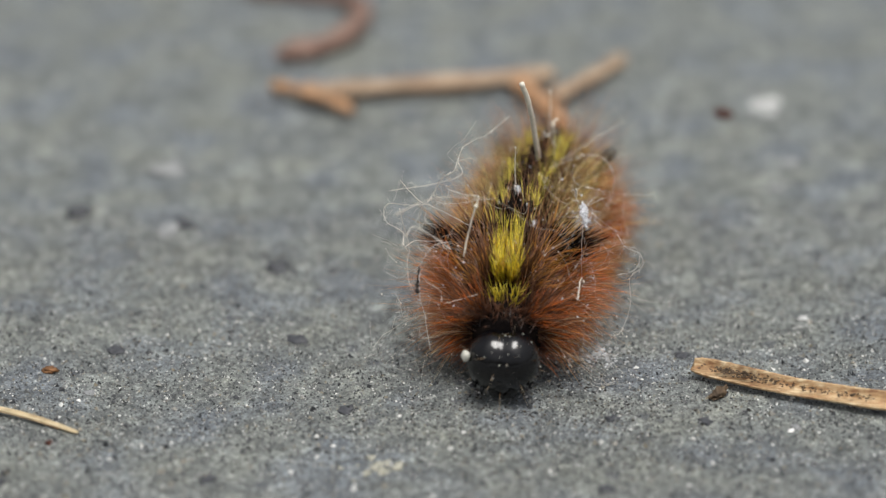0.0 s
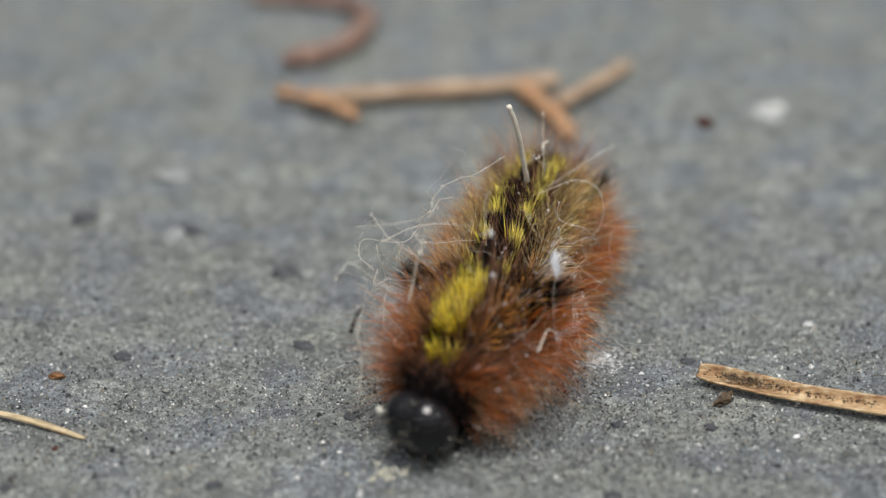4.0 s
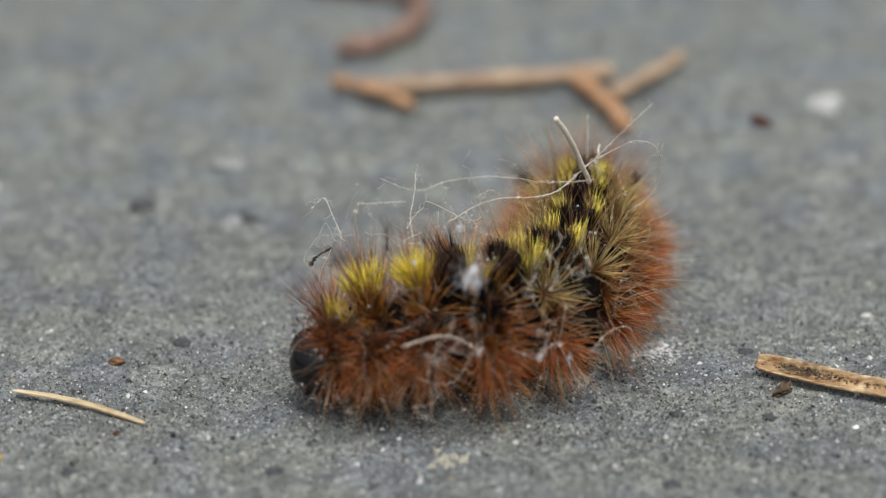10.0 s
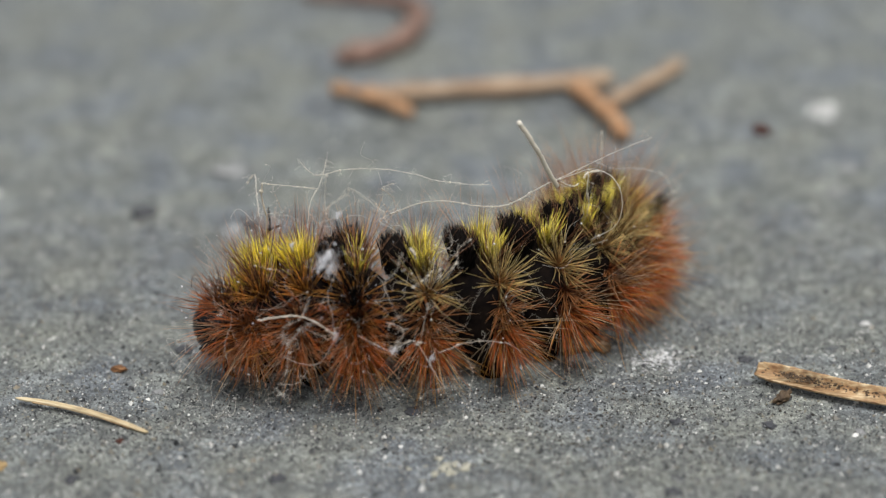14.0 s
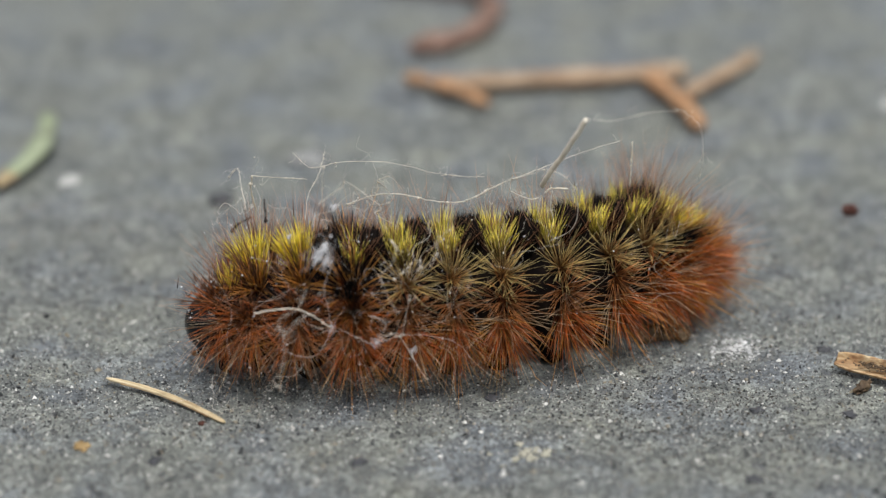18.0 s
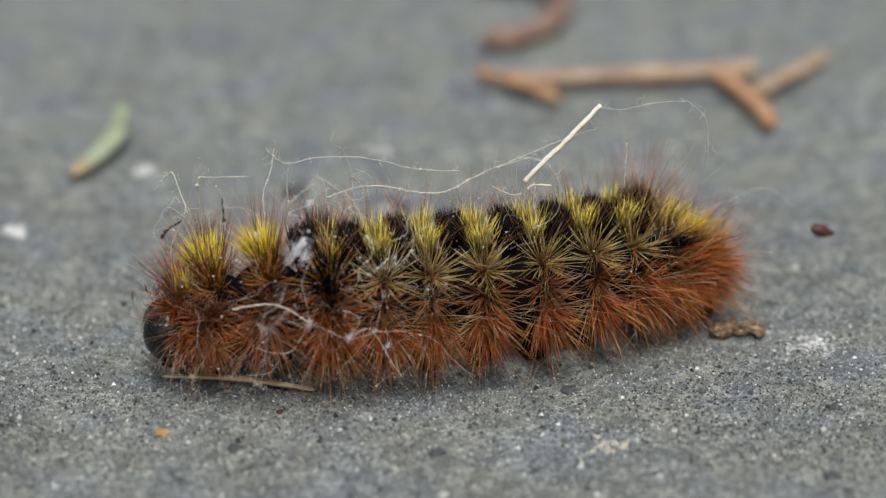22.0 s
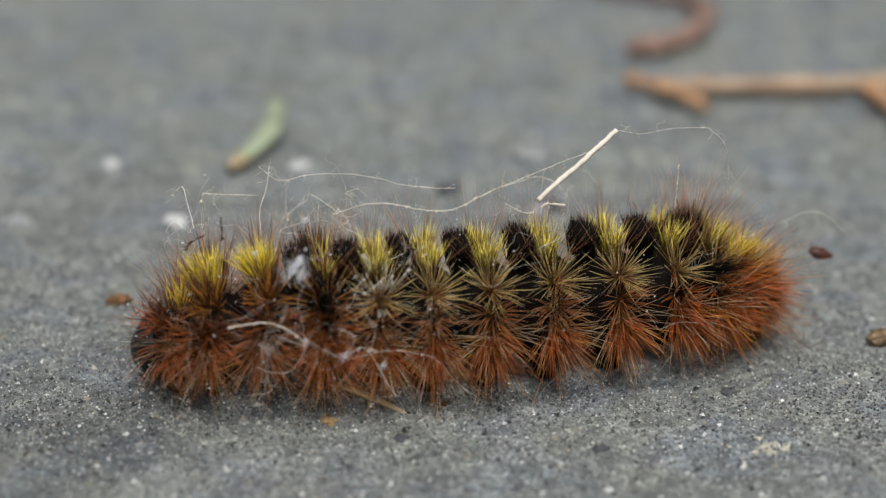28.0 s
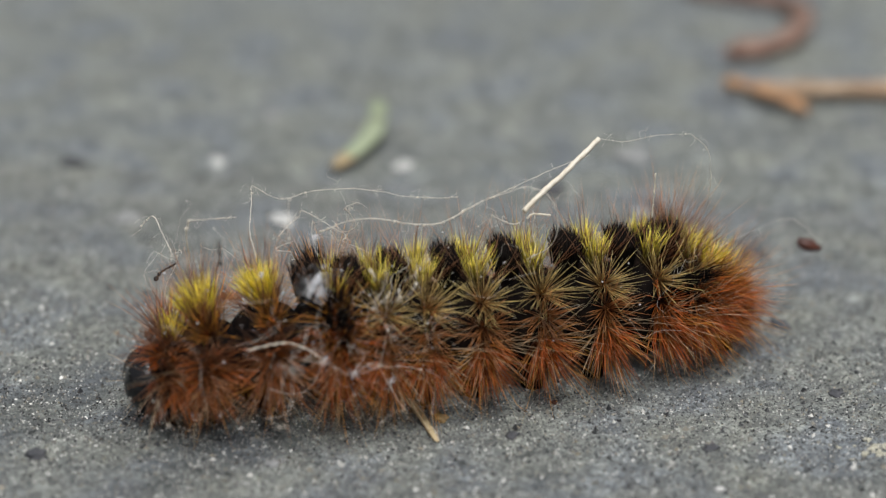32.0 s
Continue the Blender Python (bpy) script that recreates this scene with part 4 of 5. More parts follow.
thread("A8", "fibre", [(1.62, 0.20, 7.69), (1.68, 0.20, 6.39), (1.76, 0.20, 5.02)], 0.045, FIBRE_MAT, "thin tan fibre", 0, 13)
thread("T2", "silk_thread", [(3.13, -5.40, 5.53), (2.41, -4.90, 6.35), (1.96, -4.00, 5.71), (1.48, -3.00, 4.74)], 0.030, SILK, "fine white silk thread", 5, 14)
thread("T2", "fibre", [(0.60, -1.50, 7.47), (0.76, -1.80, 6.41), (0.63, -2.10, 5.09), (0.79, -2.30, 3.98)], 0.050, FIBRE_MAT, "tan fibre standing up from the hair", 1, 15)
thread("T2", "silk_thread", [(0.60, -1.50, 7.47), (-0.60, -2.50, 7.04), (-2.03, -3.40, 6.65)], 0.026, SILK, "fine white silk thread", 4, 16)
thread("T3", "silk_thread", [(-0.15, -6.00, 6.88), (0.04, -5.00, 5.85), (0.34, -3.50, 5.30), (0.23, -2.00, 4.41)], 0.022, SILK, "fine white silk thread", 4, 17)
thread("T3", "silk_thread", [(-1.35, 0.20, 8.56), (-1.22, 0.20, 7.35), (-1.30, 0.20, 6.01)], 0.020, SILK, "fine white silk thread", 3, 18)
thread("T1", "dark_bit", [(1.05, -4.70, 2.98), (0.59, -4.70, 3.53), (-0.19, -4.70, 3.99)], 0.053, DARK_BIT, "dark crumb held in the silk", 3, 19)
thread("T1", "silk_thread", [(-0.19, -4.70, 3.99), (-0.44, -4.00, 5.10), (-0.68, -3.00, 5.29)], 0.017, SILK, "fine white silk thread", 2, 20)
thread("T1", "silk_thread", [(1.43, -4.00, -0.17), (0.46, -4.40, 1.60), (0.52, -4.60, 2.40), (-0.19, -4.70, 3.99)], 0.022, SILK, "fine white silk thread", 8, 21)
thread("A1", "fibre", [(5.29, 4.10, 1.77), (4.38, 4.10, 1.91), (3.03, 4.10, 1.92), (1.99, 4.10, 1.35), (1.25, 4.10, 0.73)], 0.036, FIBRE_MAT, "pale brown fibre over the side hair", 1, 22)
thread("A1", "silk_thread", [(1.25, 4.00, 0.68), (1.34, 4.00, 1.87), (1.55, 4.00, 3.05), (1.15, 4.00, 4.25)], 0.016, SILK, "fine white silk thread", 1, 23)
thread("T3", "silk_thread", [(-2.40, 4.20, 0.96), (-1.92, 4.20, -0.04), (-1.44, 4.20, -0.71), (-0.53, 4.20, -0.84), (0.49, 4.20, -0.46)], 0.021, SILK, "fine white silk thread", 2, 24)
thread("A2", "silk_thread", [(4.24, 4.40, 0.99), (3.33, 4.40, 0.38), (2.42, 4.40, -0.14), (1.49, 4.40, 0.33), (0.56, 4.40, 0.12)], 0.019, SILK, "fine white silk thread", 3, 25)
thread("A2", "silk_thread", [(2.42, 4.40, -0.14), (1.79, 4.40, 0.71), (1.93, 4.40, 1.23), (2.69, 4.40, 1.59)], 0.019, SILK, "fine white silk thread", 2, 26)
thread("A3", "silk_thread", [(4.71, 4.40, -0.23), (3.17, 4.40, 0.03), (1.63, 4.40, -0.19), (0.23, 4.40, -0.81), (-0.79, 4.40, -2.09), (-2.06, 4.40, -3.34)], 0.016, SILK, "fine white silk thread", 1, 27)
thread("A2", "silk_thread", [(1.01, 4.50, 0.16), (0.44, 4.50, -0.93), (-0.08, 4.50, -2.03), (-0.51, 4.50, -2.70)], 0.031, SILK, "matted grey silk", 5, 28)
thread("A2", "silk_thread", [(0.83, 4.20, -0.01), (0.57, 4.20, 1.32), (0.34, 4.20, 2.30)], 0.013, SILK, "fine white silk thread", 1, 29)
thread("T3", "silk_thread", [(-0.82, 4.20, -1.20), (-0.18, 4.20, -2.03), (0.89, 4.20, -2.16)], 0.016, SILK, "fine white silk thread", 3, 30)
fluff("A1", (1.66, 4.10, 5.15), 0.58, 41, "clump of white fluff")
fluff("A1", (1.42, 4.15, 4.72), 0.30, 42, "clump of white fluff")
fluff("A1", (0.89, 0.40, 6.14), 0.17, 43, "clump of white fluff")
fluff("A1", (1.20, 4.10, 0.62), 0.20, 44, "grey fluff knot in the silk")
fluff("A2", (2.35, 4.50, -0.13), 0.20, 45, "grey fluff knot in the silk")
fluff("A2", (0.26, 4.40, -0.83), 0.16, 46, "grey fluff knot in the silk")
fluff("T3", (0.44, 1.40, 4.93), 0.12, 47, "clump of white fluff")
thread("T2", "dead_spine", [(-0.83, 1.20, 5.95), (-0.83, 1.20, 6.61), (-0.80, 1.20, 7.34)], 0.050, DARK_BIT, "stiff dark red bristle", 1, 50)
thread("A2", "stub", [(0.85, 3.40, 4.66), (0.96, 3.40, 5.07), (1.14, 3.40, 5.35)], 0.060, FIBRE_MAT, "pale stub caught in a tuft", 0, 51)
thread("A9", "silk_thread", [(-0.91, 0.00, 2.49), (-3.81, 0.00, 3.11), (-6.38, 0.00, 3.42), (-8.87, 0.00, 1.43)], 0.010, SILK, "single hanging silk thread", 0, 52)
thread("A1", "silk_thread", [(-2.23, -2.61, 6.53), (-2.21, -3.31, 6.29), (-1.60, -3.49, 5.95), (-2.03, -4.21, 5.31), (-2.46, -4.73, 4.22), (-1.73, -5.20, 3.79), (-0.94, -6.22, 4.05), (0.13, -6.89, 4.54), (0.25, -7.18, 4.10), (0.92, -6.90, 3.75), (1.39, -6.24, 3.66), (1.71, -5.87, 3.54)], 0.022, SILK, "fine white silk thread", 4, 60)
thread("A1", "silk_thread", [(-1.08, -4.57, 4.82), (-1.79, -4.40, 3.93), (-1.43, -3.24, 4.07), (-2.17, -2.30, 4.00), (-3.24, -1.28, 3.69)], 0.017, SILK, "fine white silk thread", 1, 61)
thread("A1", "silk_thread", [(-1.01, -5.12, 4.11), (-1.55, -5.45, 3.16), (-1.58, -5.41, 2.25), (-1.60, -5.11, 1.59), (-1.86, -4.84, 1.15)], 0.018, SILK, "fine white silk thread", 1, 62)
thread("A1", "silk_thread", [(0.86, -5.98, 3.15), (1.92, -5.79, 2.83), (0.99, -5.30, 2.76), (0.84, -4.62, 2.68), (1.36, -3.76, 3.03)], 0.022, SILK, "fine white silk thread", 4, 63)
thread("A1", "silk_thread", [(-0.36, -6.39, 4.08), (-0.29, -6.20, 3.24), (-0.85, -5.94, 1.45), (-0.37, -6.00, 0.78), (0.46, -5.80, 0.06), (1.24, -5.51, -0.00)], 0.022, SILK, "fine white silk thread", 7, 64)
thread("T2", "silk_thread", [(-0.46, -4.83, -0.94), (-0.21, -4.91, -1.59), (0.56, -4.37, -1.18), (-0.07, -3.82, -1.45), (-0.24, -3.15, -1.57)], 0.018, SILK, "fine white silk thread", 3, 65)
thread("T2", "silk_thread", [(0.17, -6.02, 1.09), (-0.10, -5.90, 0.41), (-0.35, -5.79, -0.36), (-0.88, -5.54, -0.84)], 0.014, SILK, "fine white silk thread", 1, 66)
thread("T2", "fibre", [(1.23, -3.34, 1.31), (1.41, -2.46, 1.68), (1.52, -1.50, 2.07)], 0.030, FIBRE_MAT, "thin pale fibre in the side hair", 0, 68)
thread("T3", "silk_thread", [(0.76, -4.10, 0.98), (0.93, -3.70, 0.75), (2.26, -3.50, 0.86), (1.76, -3.74, 0.29)], 0.040, SILK, "fine white silk thread", 6, 69)
thread("A2", "silk_thread", [(-1.54, 1.08, 5.07), (-1.50, 1.40, 4.33), (-0.49, 2.01, 4.13), (-0.17, 2.86, 3.65), (1.09, 3.79, 3.25)], 0.010, SILK, "fine white silk thread", 3, 70)
thread("A2", "silk_thread", [(-1.08, 3.58, 4.74), (-0.57, 3.22, 4.16), (-0.37, 3.86, 3.73), (-0.17, 4.88, 4.31), (0.34, 5.42, 4.33)], 0.010, SILK, "fine white silk thread", 5, 71)
thread("A1", "silk_thread", [(-2.50, 3.12, 5.06), (-2.14, 3.46, 4.13), (-1.47, 4.40, 3.80), (-1.94, 5.41, 2.76), (-2.27, 5.91, 2.41)], 0.010, SILK, "fine white silk thread", 6, 72)
thread("A2", "silk_thread", [(-2.25, 2.95, 5.32), (-1.56, 2.96, 4.83), (-1.45, 3.39, 4.46), (-1.00, 4.40, 4.48), (-0.53, 5.05, 4.27)], 0.010, SILK, "fine white silk thread", 5, 73)
thread("T3", "silk_thread", [(-1.38, 5.70, 3.95), (-0.99, 6.31, 3.06), (-0.33, 7.19, 2.96), (-0.16, 7.31, 2.28), (-0.31, 6.65, 1.44), (-0.18, 6.75, -0.03), (0.12, 6.24, -1.66), (0.50, 5.66, -1.71)], 0.013, SILK, "fine white silk thread", 4, 74)
thread("T3", "silk_thread", [(-1.65, 6.22, 2.75), (-1.21, 6.91, 2.87), (-0.75, 7.16, 2.33), (-0.28, 6.74, 1.89), (0.22, 5.96, 1.89)], 0.012, SILK, "fine white silk thread", 3, 75)
thread("T2", "silk_thread", [(0.01, -4.67, 1.36), (-0.02, -3.90, 0.72), (0.52, -3.29, -0.09), (0.58, -2.71, -1.13)], 0.012, SILK, "fine white silk thread", 2, 79)
thread("T3", "silk_thread", [(0.58, -5.09, 1.96), (0.51, -4.22, 0.86), (0.35, -2.85, 0.72), (-0.11, -2.10, -0.26)], 0.012, SILK, "fine white silk thread", 2, 80)
fluff("T3", (0.40, -2.74, 1.30), 0.26, 57, "pale blue-grey flake in the hair", (-0.1, 1.0, -0.1))
fluff("T3", (0.90, -3.59, 0.06), 0.12, 58, "clump of white fluff", (-0.1, 1.0, -0.1))

FIBRE_FROM, FIBRE_TO = Vector((0.40, -0.08, 0.88)), Vector((-4.98, -1.50, 3.02))
FIBRE = thread("A5", "fibre", [(0.00, 0.00, 0.00), (-0.81, -0.20, 0.56), (-2.44, -0.60, 1.55), (-3.76, -1.00, 2.35), (-4.98, -1.50, 3.02)], 0.15, FIBRE_MAT, "flat pale straw fibre standing off the back", 0, 8)
FIBRE.location = (0.51 * MM, 0.60 * MM, 6.35 * MM)
FIBRE_SILK = [thread("A5", "silk_thread", [(-4.98, -1.50, 3.02), (-6.26, -0.80, 2.97), (-7.60, 0.00, 3.42), (-9.53, 0.60, 3.53)], 0.014, SILK, "fine white silk thread", 3, 11),
              thread("A5", "silk_thread", [(-9.53, 0.60, 3.53), (-10.42, 1.00, 2.57), (-10.83, 0.80, 0.75), (-11.11, 0.00, -0.98)], 0.014, SILK, "fine white silk thread", 1, 12)]
for ob in FIBRE_SILK:
    ob.location = FIBRE.location


def silk_web(ring, side, n, seed, reach=(3.8, 6.2), height=(-3.0, 3.0)):
    """A loose tangle of very fine curling silk round one flank."""
    rng = np.random.default_rng(seed)
    pieces = []
    for k in range(n):
        phi = rng.uniform(25, 125)
        r = rng.uniform(*reach)
        q = np.array([rng.uniform(-1.8, 1.8), side * r * math.sin(radians(phi)), r * math.cos(radians(phi))])
        step = rng.normal(size=3)
        pts = [q]
        for j in range(rng.integers(4, 8)):
            step = 0.6 * step + rng.normal(size=3) * 0.8
            q = q + step * 0.42
            q[2] = max(q[2], -AXIS[ring] + 0.2)
            pts.append(q)
        pieces.append(sweep(smooth_path(pts, 5 * len(pts)), rng.uniform(0.004, 0.008), 4))
        if rng.random() < 0.5:
            v, t = lump((0.05, 0.04, 0.04), k, 0.4, 1)
            pieces.append((v * rng.uniform(0.5, 1.5) + q, t))
    v, t = joined(pieces)
    tagged(part_of("silk_web", fast_mesh("silk_web", v, t, SILK), SEGMENTS[ring], "loose tangle of fine silk with dust"), kind="stuff")


for k, (ring, n) in enumerate([("T1", 5), ("T2", 7), ("T3", 9), ("A1", 9), ("A2", 8), ("A3", 5), ("A5", 4), ("A7", 4)]):
    silk_web(ring, 1, n + {"A1": 5, "T3": 2}.get(ring, 0), 100 + k)
    silk_web(ring, -1, n + {"A1": 8, "T3": 12, "T2": 12}.get(ring, 0), 200 + k)



def hair_dust(ring, n, seed):
    """Pale specks and flakes of dust that the outer hairs hold."""
    rng = np.random.default_rng(seed)
    pieces = []
    for k in range(n):
        a, r = radians(rng.uniform(-115, 115)), rng.uniform(3.6, 5.2)
        v, t = lump(rng.uniform(0.018, 0.06, 3) * (0.6 + 0.9 * rng.random() ** 3), seed + k, 0.5, 1)
        pieces.append((v + [rng.uniform(-1.8, 1.8), r * math.sin(a), max(r * math.cos(a), 0.3 - AXIS[ring])], t))
    v, t = joined(pieces)
    tagged(part_of("dust", fast_mesh("dust", v, t, FLUFF), SEGMENTS[ring], "pale dust specks in the hair"), kind="stuff")


for k, (ring, n) in enumerate([("T1", 26), ("T2", 34), ("T3", 34), ("A1", 44), ("A2", 34), ("A3", 26), ("A4", 18), ("A5", 18), ("A6", 12)]):
    hair_dust(ring, n, 300 + 60 * k)

v, t = lump((0.75, 0.42, 0.36), 8, 0.15)
husk = part_of("seed_husk", fast_mesh("seed_husk", v, t, HUSK), caterpillar, "small dark red-brown seed husk hanging on a silk thread")


# ---- what moves ----
SPINE = {}


def spine(t, *points):
    """Where head, T2, A1, A3, A5, A7 and A9 stand on the ground at t seconds, in millimetres."""
    SPINE[t] = np.array(points, float)


HUSK_AT, STRAW_AT, HEAD_Z, HEAD_TURN, HEAD_TIP, HEAD_OUT = {}, {}, {}, {}, {}, {}


def between(table, t):
    """Smoothly between the rows of a table of times."""
    ts = sorted(table)
    vals = np.array([table[k] for k in ts], float).reshape(len(ts), -1)
    ts = np.array(ts)
    slope = np.gradient(vals, ts, axis=0)
    i = int(np.clip(np.searchsorted(ts, t) - 1, 0, len(ts) - 2))
    h = ts[i + 1] - ts[i]
    f = (t - ts[i]) / h
    return ((1 + 2 * f) * (1 - f) ** 2 * vals[i] + f * (1 - f) ** 2 * h * slope[i] + f * f * (3 - 2 * f) * vals[i + 1] + f * f * (f - 1) * h * slope[i + 1])


def body_poses(t):
    """Poses in the world of the head and of each ring at t."""
    p = between(SPINE, t).reshape(-1, 2)
    p[1] += 0.6 * (p[2] - p[1]) / np.linalg.norm(p[2] - p[1])      # the first rings stand close together
    p = np.concatenate([p, p[-1:] + (p[-1:] - p[-2:-1]) * 0.12])
    knots = np.array([0, 2, 4, 6, 8, 10, 12.6, 13.0])
    tang = np.gradient(p, knots, axis=0)

    def curve(u):
        i = int(np.clip(np.searchsorted(knots, u) - 1, 0, 6))
        h = knots[i + 1] - knots[i]
        f = (u - knots[i]) / h
        return (1 + 2 * f) * (1 - f) ** 2 * p[i] + f * (1 - f) ** 2 * h * tang[i] + f * f * (3 - 2 * f) * p[i + 1] + f * f * (f - 1) * h * tang[i + 1]

    out = {}
    for k, name in enumerate(["head"] + RINGS):
        c = curve(k)
        d = curve(max(k - 0.8, 0)) - curve(min(k + 0.8, 13))
        z = between(HEAD_Z, t)[0] if name == "head" else AXIS[name]
        turn = math.degrees(math.atan2(d[1], d[0])) + (between(HEAD_TURN, t)[0] if name == "head" else 0)
        tip = between(HEAD_TIP, t)[0] if name == "head" else 0
        if name == "head":
            c = c + np.array([math.cos(radians(turn)), math.sin(radians(turn))]) * between(HEAD_OUT, t)[0]
        out[name] = pose(c[0] * MM, c[1] * MM, z * MM, 0, tip, turn)
    return out


def motions():
    spine(0.0, (6.3, 110.0), (6.5, 112.1), (7.0, 115.8), (7.9, 120.9), (9.0, 124.8), (9.7, 127.6), (10.4, 130.4))
    spine(1.0, (5.2, 109.5), (5.7, 111.0), (6.5, 114.8), (7.6, 119.8), (8.8, 124.0), (9.5, 126.8), (10.2, 129.6))
    spine(2.0, (2.6, 109.0), (4.0, 109.9), (5.9, 113.7), (7.2, 118.8), (8.6, 123.2), (9.3, 125.9), (9.9, 128.8))
    spine(3.5, (1.7, 104.6), (3.2, 106.9), (5.3, 111.3), (6.7, 117.8), (8.0, 122.6), (8.8, 125.3), (9.5, 128.2))
    spine(6.0, (1.3, 105.2), (2.7, 107.6), (4.7, 111.1), (6.3, 116.0), (7.9, 120.6), (8.8, 123.1), (9.6, 125.9))
    spine(7.0, (1.2, 108.2), (2.6, 110.0), (4.4, 111.7), (6.0, 115.2), (7.4, 119.0), (8.2, 121.3), (8.8, 123.9))
    spine(8.0, (0.1, 108.8), (1.8, 107.8), (4.6, 109.7), (6.6, 113.6), (7.7, 120.8), (8.0, 123.6), (8.2, 126.4))
    spine(8.5, (-2.6, 108.6), (-0.5, 107.5), (3.6, 109.6), (6.2, 113.1), (7.7, 120.6), (8.0, 123.3), (7.9, 126.2))
    spine(9.0, (-5.6, 108.9), (-2.7, 107.7), (2.1, 109.3), (6.2, 113.4), (7.9, 120.4), (8.0, 123.1), (7.9, 126.0))
    spine(10.0, (-8.3, 109.0), (-4.9, 109.3), (1.1, 109.9), (6.0, 113.6), (7.5, 120.0), (7.7, 122.9), (7.7, 125.8))
    spine(11.5, (-11.2, 114.3), (-7.5, 113.3), (-1.5, 112.4), (4.3, 114.6), (7.4, 119.4), (7.9, 122.5), (8.0, 125.3))
    spine(13.0, (-11.8, 115.2), (-9.1, 113.4), (-3.9, 112.4), (2.7, 114.1), (7.2, 118.4), (8.3, 121.7), (8.9, 125.0))
    spine(16.0, (-17.8, 113.2), (-14.7, 113.0), (-7.9, 112.8), (-1.0, 114.2), (5.2, 117.4), (7.7, 121.0), (9.7, 123.9))
    spine(17.5, (-18.3, 113.3), (-15.0, 112.7), (-9.1, 111.9), (-4.0, 113.3), (1.5, 114.8), (5.3, 118.6), (8.7, 121.4))
    spine(19.0, (-20.2, 112.0), (-17.9, 111.5), (-12.2, 111.4), (-7.2, 112.8), (-0.9, 114.3), (5.1, 117.0), (8.4, 119.4))
    spine(21.0, (-24.4, 111.1), (-21.4, 110.6), (-14.2, 110.7), (-8.7, 112.2), (-2.7, 114.2), (1.9, 117.0), (5.6, 119.5))
    spine(23.0, (-25.7, 109.2), (-23.6, 110.1), (-17.2, 110.9), (-12.4, 112.2), (-6.5, 113.6), (-0.8, 116.5), (3.7, 118.7))
    spine(24.0, (-27.4, 108.1), (-24.7, 107.9), (-18.6, 109.2), (-13.2, 110.9), (-7.2, 112.7), (-0.5, 115.4), (3.2, 117.6))
    spine(25.5, (-29.3, 106.5), (-26.4, 106.1), (-19.8, 108.2), (-14.8, 110.3), (-9.4, 112.6), (-4.5, 115.3), (-1.5, 117.2))
    spine(27.5, (-32.4, 107.4), (-29.7, 106.7), (-23.5, 107.5), (-18.7, 109.4), (-13.0, 111.0), (-6.0, 113.6), (-1.6, 116.0))
    spine(28.0, (-34.7, 107.0), (-31.3, 106.4), (-24.8, 107.2), (-19.4, 108.8), (-13.0, 110.9), (-6.4, 113.9), (-2.0, 116.4))
    spine(29.5, (-35.9, 105.1), (-32.9, 104.1), (-26.4, 106.4), (-21.5, 108.8), (-15.9, 111.3), (-11.6, 113.4), (-8.5, 115.4))
    spine(30.5, (-36.9, 103.0), (-34.6, 103.0), (-29.1, 104.8), (-24.0, 107.2), (-18.8, 109.3), (-12.5, 112.3), (-8.0, 114.8))
    spine(31.0, (-37.9, 102.0), (-35.5, 102.0), (-29.8, 104.6), (-24.9, 106.9), (-19.5, 109.3), (-13.1, 112.4), (-8.4, 114.9))
    spine(32.0, (-40.1, 101.4), (-37.1, 101.8), (-30.1, 104.2), (-25.7, 106.1), (-19.8, 108.7), (-13.6, 112.1), (-9.8, 114.5))
    STRAW_AT.update({0: (-16.5, 106.7, -26), 13: (-16.5, 106.7, -26), 20: (-16.4, 106.5, -26), 21: (-16.1, 107.3, -16), 23: (-16.8, 108.4, -4), 24: (-17.3, 106.9, -4), 25: (-18.7, 105.0, -29), 25.5: (-18.5, 105.0, -31), 27.5: (-19.6, 103.0, -42), 28: (-19.9, 104.4, -30), 29.5: (-19.3, 103.3, -28), 30.5: (-22.3, 102.1, -45), 31: (-23.8, 100.5, -61), 32: (-23.8, 100.5, -61)})
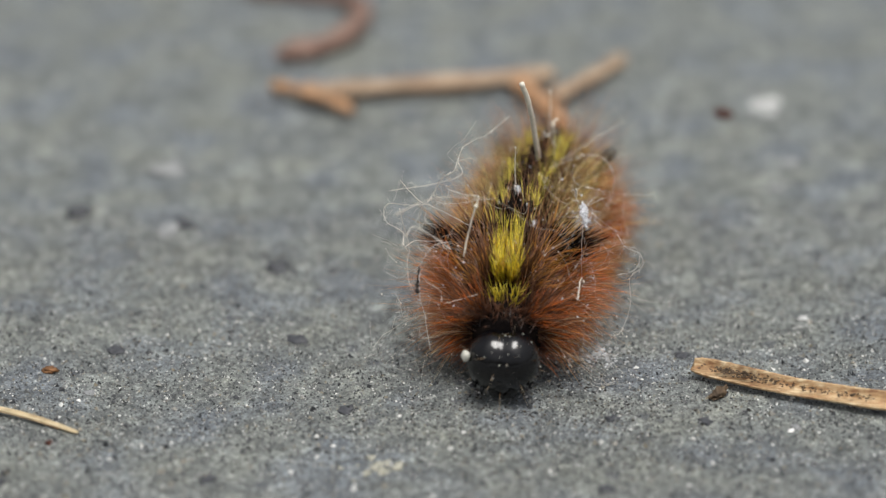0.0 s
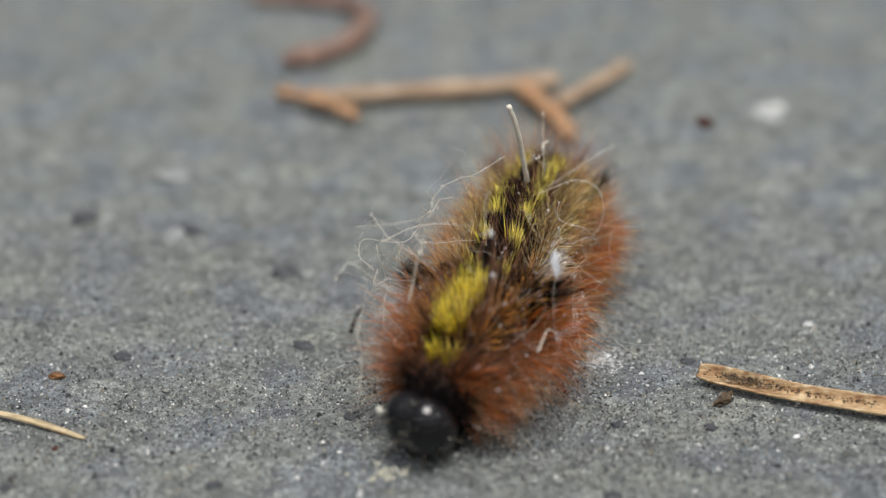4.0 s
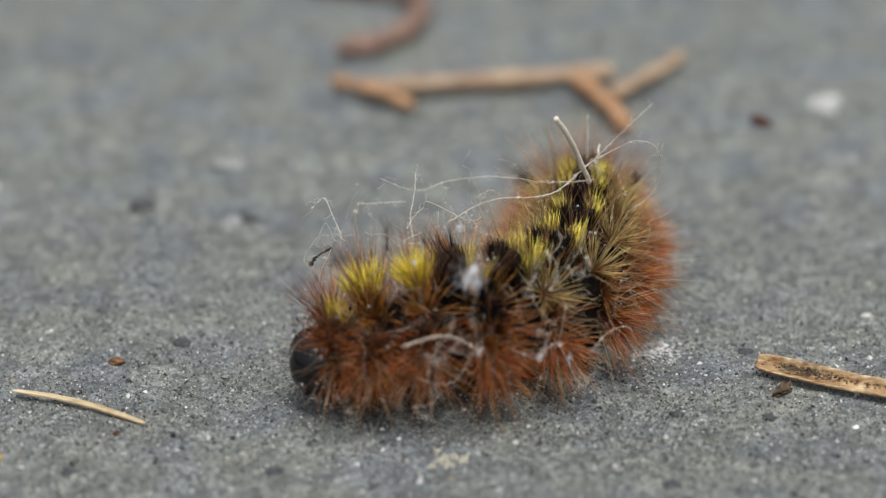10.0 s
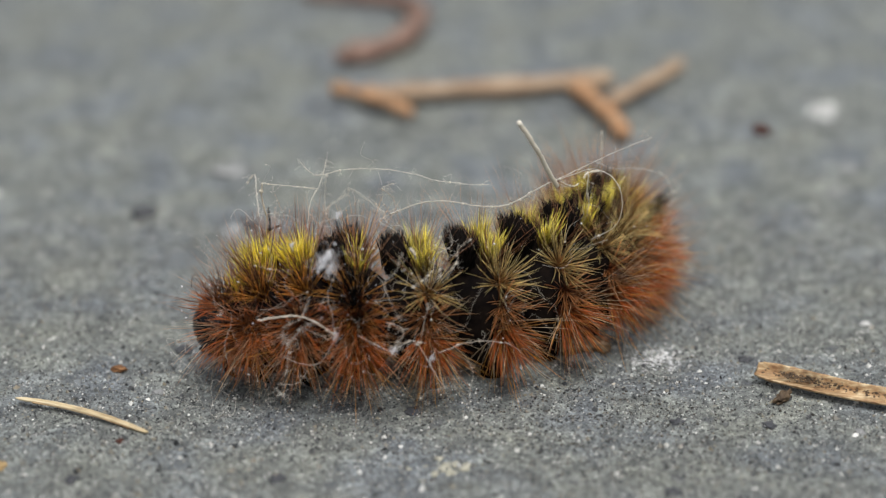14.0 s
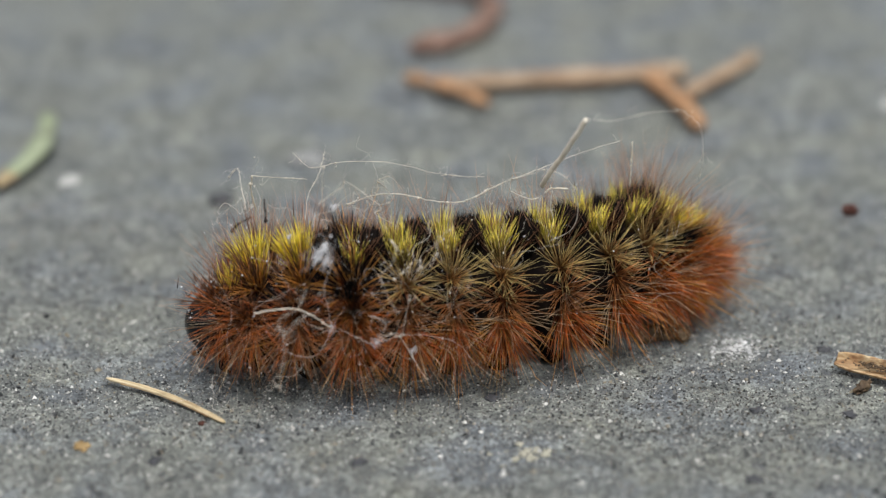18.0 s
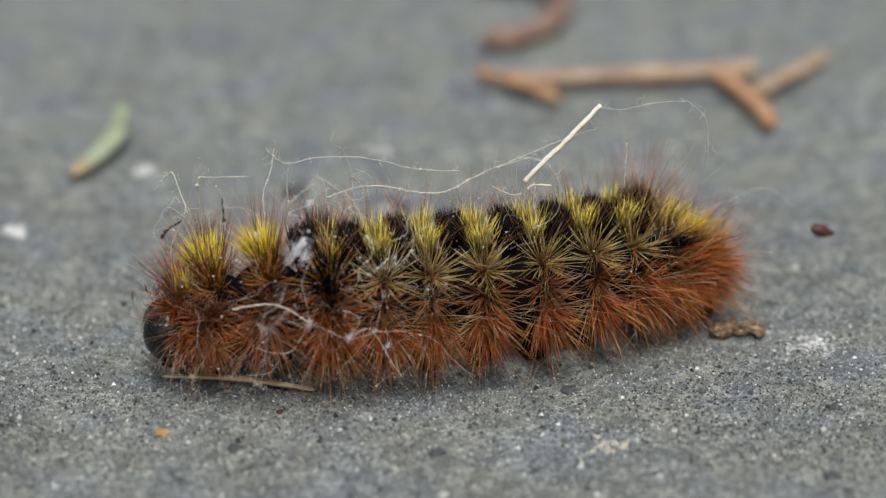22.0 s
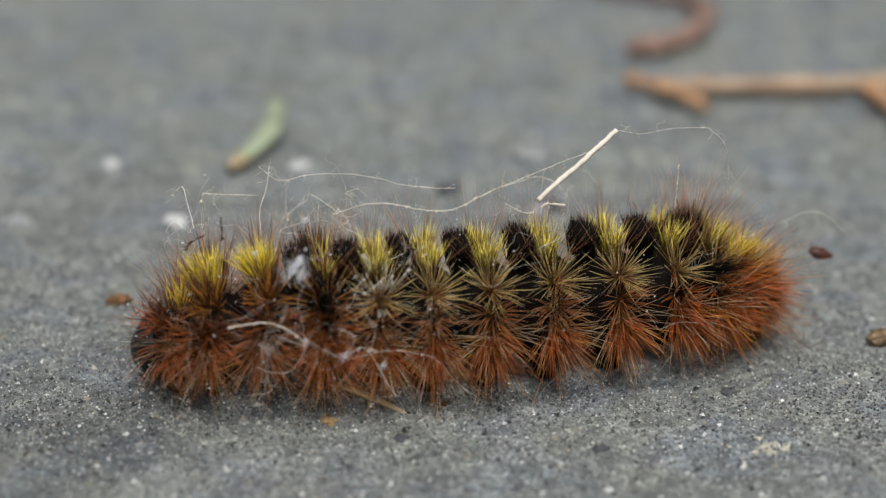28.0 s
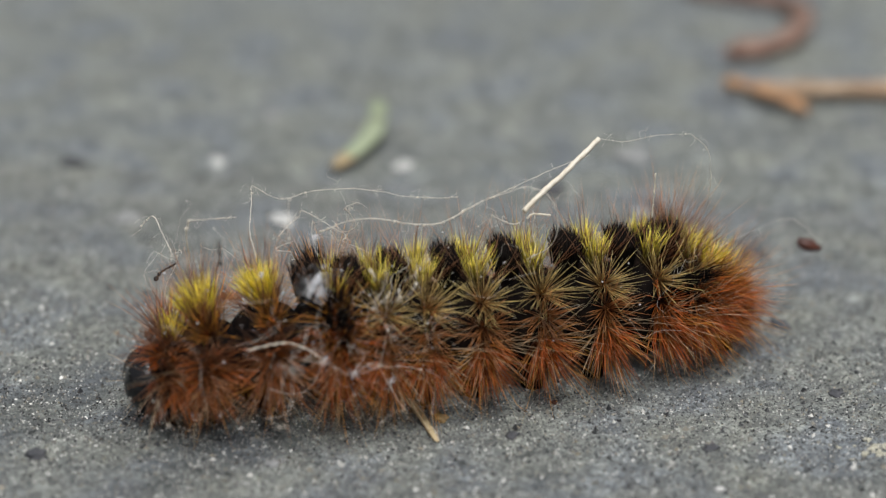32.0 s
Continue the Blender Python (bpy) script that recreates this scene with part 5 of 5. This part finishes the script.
    HUSK_AT.update({0: (22.3, 141.6, 4.0, 20), 0.5: (22.3, 141.6, 4.0, 20), 1: (22.1, 141.6, 4.0, 20), 1.5: (22.2, 142.5, 4.0, 20), 2: (21.6, 143.4, 4.0, 40), 2.5: (21.3, 141.9, 4.0, 40), 3: (20.8, 138.3, 4.0, 40), 3.5: (20.7, 140.3, 4.0, 40), 5.5: (20.8, 139.4, 4.0, 10), 6: (20.7, 138.4, 4.0, 10), 6.5: (20.4, 138.3, 4.0, 10), 7: (20.4, 136.1, 4.0, 10), 7.5: (19.9, 141.3, 4.0, 0), 8: (19.5, 141.3, 4.0, 0), 9.5: (20.3, 140.0, 4.0, 0), 10.5: (20.5, 139.8, 4.0, 0), 11.5: (20.3, 140.2, 4.0, 30), 13: (20.2, 139.3, 4.0, 30), 15.5: (21.8, 137.7, 4.0, 30), 16: (22.3, 134.6, 4.0, 30), 17: (19.9, 126.7, 4.0, 60), 18: (19.3, 125.3, 4.0, 60), 19: (18.8, 126.7, 4.0, 60), 20: (17.4, 129.4, 4.0, 60), 20.5: (16.7, 127.0, 4.0, 20), 21: (15.1, 123.2, 4.0, 20), 22: (12.7, 121.9, 4.0, 20), 22.5: (13.0, 122.8, 4.0, 20), 23: (12.4, 123.6, 4.0, 10), 24: (10.8, 125.2, 4.0, 10), 24.5: (10.2, 125.3, 4.0, 10), 25: (8.8, 118.3, 4.0, 10), 25.5: (6.3, 119.0, 4.0, 20), 27.5: (3.8, 118.7, 4.0, 20), 28: (3.1, 119.3, 4.0, 20), 28.5: (3.0, 121.9, 4.0, 20), 29: (1.8, 117.1, 4.0, 40), 29.5: (-0.5, 119.1, 4.0, 40), 30: (-1.0, 119.2, 4.0, 40), 31: (-2.3, 119.3, 4.0, 40), 31.5: (-2.8, 119.5, 4.0, 10), 32: (-3.8, 120.1, 4.0, 10)})
    HEAD_Z.update({0: 2.5, 3.5: 2.4, 6: 2.5, 6.6: 2.7, 7: 2.9, 7.5: 3.1, 8: 3.1, 8.5: 2.6, 9: 2.1, 10: 2.5, 22: 2.5, 24: 2.55, 25: 1.95, 25.5: 1.95, 27.5: 2.2, 32: 2.2})
    HEAD_OUT.update({0: 0.4, 6: 0.5, 7: 0.9, 7.5: 2.2, 8: 2.7, 8.5: 0.9, 9: -0.5, 10: -1.0, 11.5: -1.9, 13: -1.8, 16: -1.5, 17.5: -1.4, 19: -0.9, 20: -0.4, 21: -0.5, 22.2: -0.8, 23: -1.5, 24: -0.5, 25.5: -0.2, 27.5: -0.9, 28: -0.9, 29.5: -0.3, 30.5: -0.7, 31: -0.9, 32: -0.6})
    HEAD_TURN.update({0: 0, 6: 0, 7: 10, 7.5: 45, 8: 82, 8.5: 50, 9: 16, 10: 0, 22: 0, 22.8: 0, 24: 32, 25.5: 34, 27.5: 8, 30: 12, 31: 5, 32: 12})
    HEAD_TIP.update({0: 10, 3.5: 25, 6: 15, 6.6: 0, 7: -10, 7.6: 0, 9: 10, 32: 10})
    times = [0.5 * k for k in range(65)]
    rows = {name: [] for name in ["head"] + RINGS + ["root", "husk"]}
    for t in times:
        w = body_poses(t)
        mid = w["A3"]
        root = Matrix.Translation((mid.translation.x, mid.translation.y, 0)) @ mid.to_quaternion().to_matrix().to_4x4()
        inv = root.inverted()
        rows["root"].append((t, root))
        for name, m in w.items():
            rows[name].append((t, inv @ m))
        x, y, z, spin = between(HUSK_AT, t)
        rows["husk"].append((t, inv @ pose(x * MM, y * MM, z * MM, spin, 20, spin * 0.7)))
    walk(caterpillar, rows["root"])
    walk(HEAD_OB, rows["head"])
    for name in RINGS:
        walk(SEGMENTS[name], rows[name])
    walk(husk, rows["husk"])
    stand_up = FIBRE_TO.rotation_difference(FIBRE_FROM).to_matrix().to_4x4()
    foot = FIBRE.matrix_basis.copy()
    low = Matrix.Translation((2.4 * MM, 0, -1.3 * MM)) @ foot @ stand_up
    lean = [(t, Matrix.Translation(foot.translation + Vector((max(0, 18 - t) * 0.6 * MM, 0, 0))) @ FIBRE_TO.rotation_difference(Vector(d)).to_matrix().to_4x4())
            for t, d in ((16, (0.36, 0.48, 0.79)), (17, (0.05, 0.69, 0.72)), (18, (-0.16, 0.55, 0.83)), (20, (-0.39, 0.37, 0.78)))]
    late = Matrix.Translation((2.0 * MM, 0, -0.2 * MM)) @ foot @ FIBRE_TO.rotation_difference(Vector((0.58, 0.0, 0.81))).to_matrix().to_4x4()
    bent = Matrix.Translation((2.4 * MM, 0, -1.0 * MM)) @ foot @ FIBRE_TO.rotation_difference(Vector((0.50, -0.28, 0.82))).to_matrix().to_4x4()
    walk(FIBRE, [(0, low), (7.5, low), (9.5, bent), (11.5, bent), (13, late), (14, late), *lean, (23, foot), (32, foot)])
    sunk = Matrix.Translation((1.8 * MM, 0, -1.4 * MM)) @ foot @ pose(0, 0, 0, 0, -38, 0)
    for ob in SLACK:
        walk(ob, [(0, pose(0, 0, -3.4 * MM, 0, 0, -46)), (6.5, pose(0, 0, -3.4 * MM, 0, 0, -46)), (8, pose(0, 0, -1.2 * MM, 0, 0, -46)), (10, pose(0, 0, -0.6 * MM, 0, 0, -36)), (13, pose(0, 0, -0.8 * MM, 0, 0, -26)), (16, pose(0, 0, -0.8 * MM, 0, 0, -10)), (20, pose(0, 0, 0)), (32, pose(0, 0, 0))])
    hung = [(t, Matrix.Translation((m @ (FIBRE_TO * MM)) - FIBRE_TO * MM)) for t, m in lean]
    for ob in FIBRE_SILK:
        walk(ob, [(0, sunk), (13, sunk), *hung, (23, foot), (32, foot)])
    walk(straw, [(t, pose(between(STRAW_AT, t)[0] * MM, between(STRAW_AT, t)[1] * MM, 0, 0, 0, between(STRAW_AT, t)[2])) for t in times])


motions()
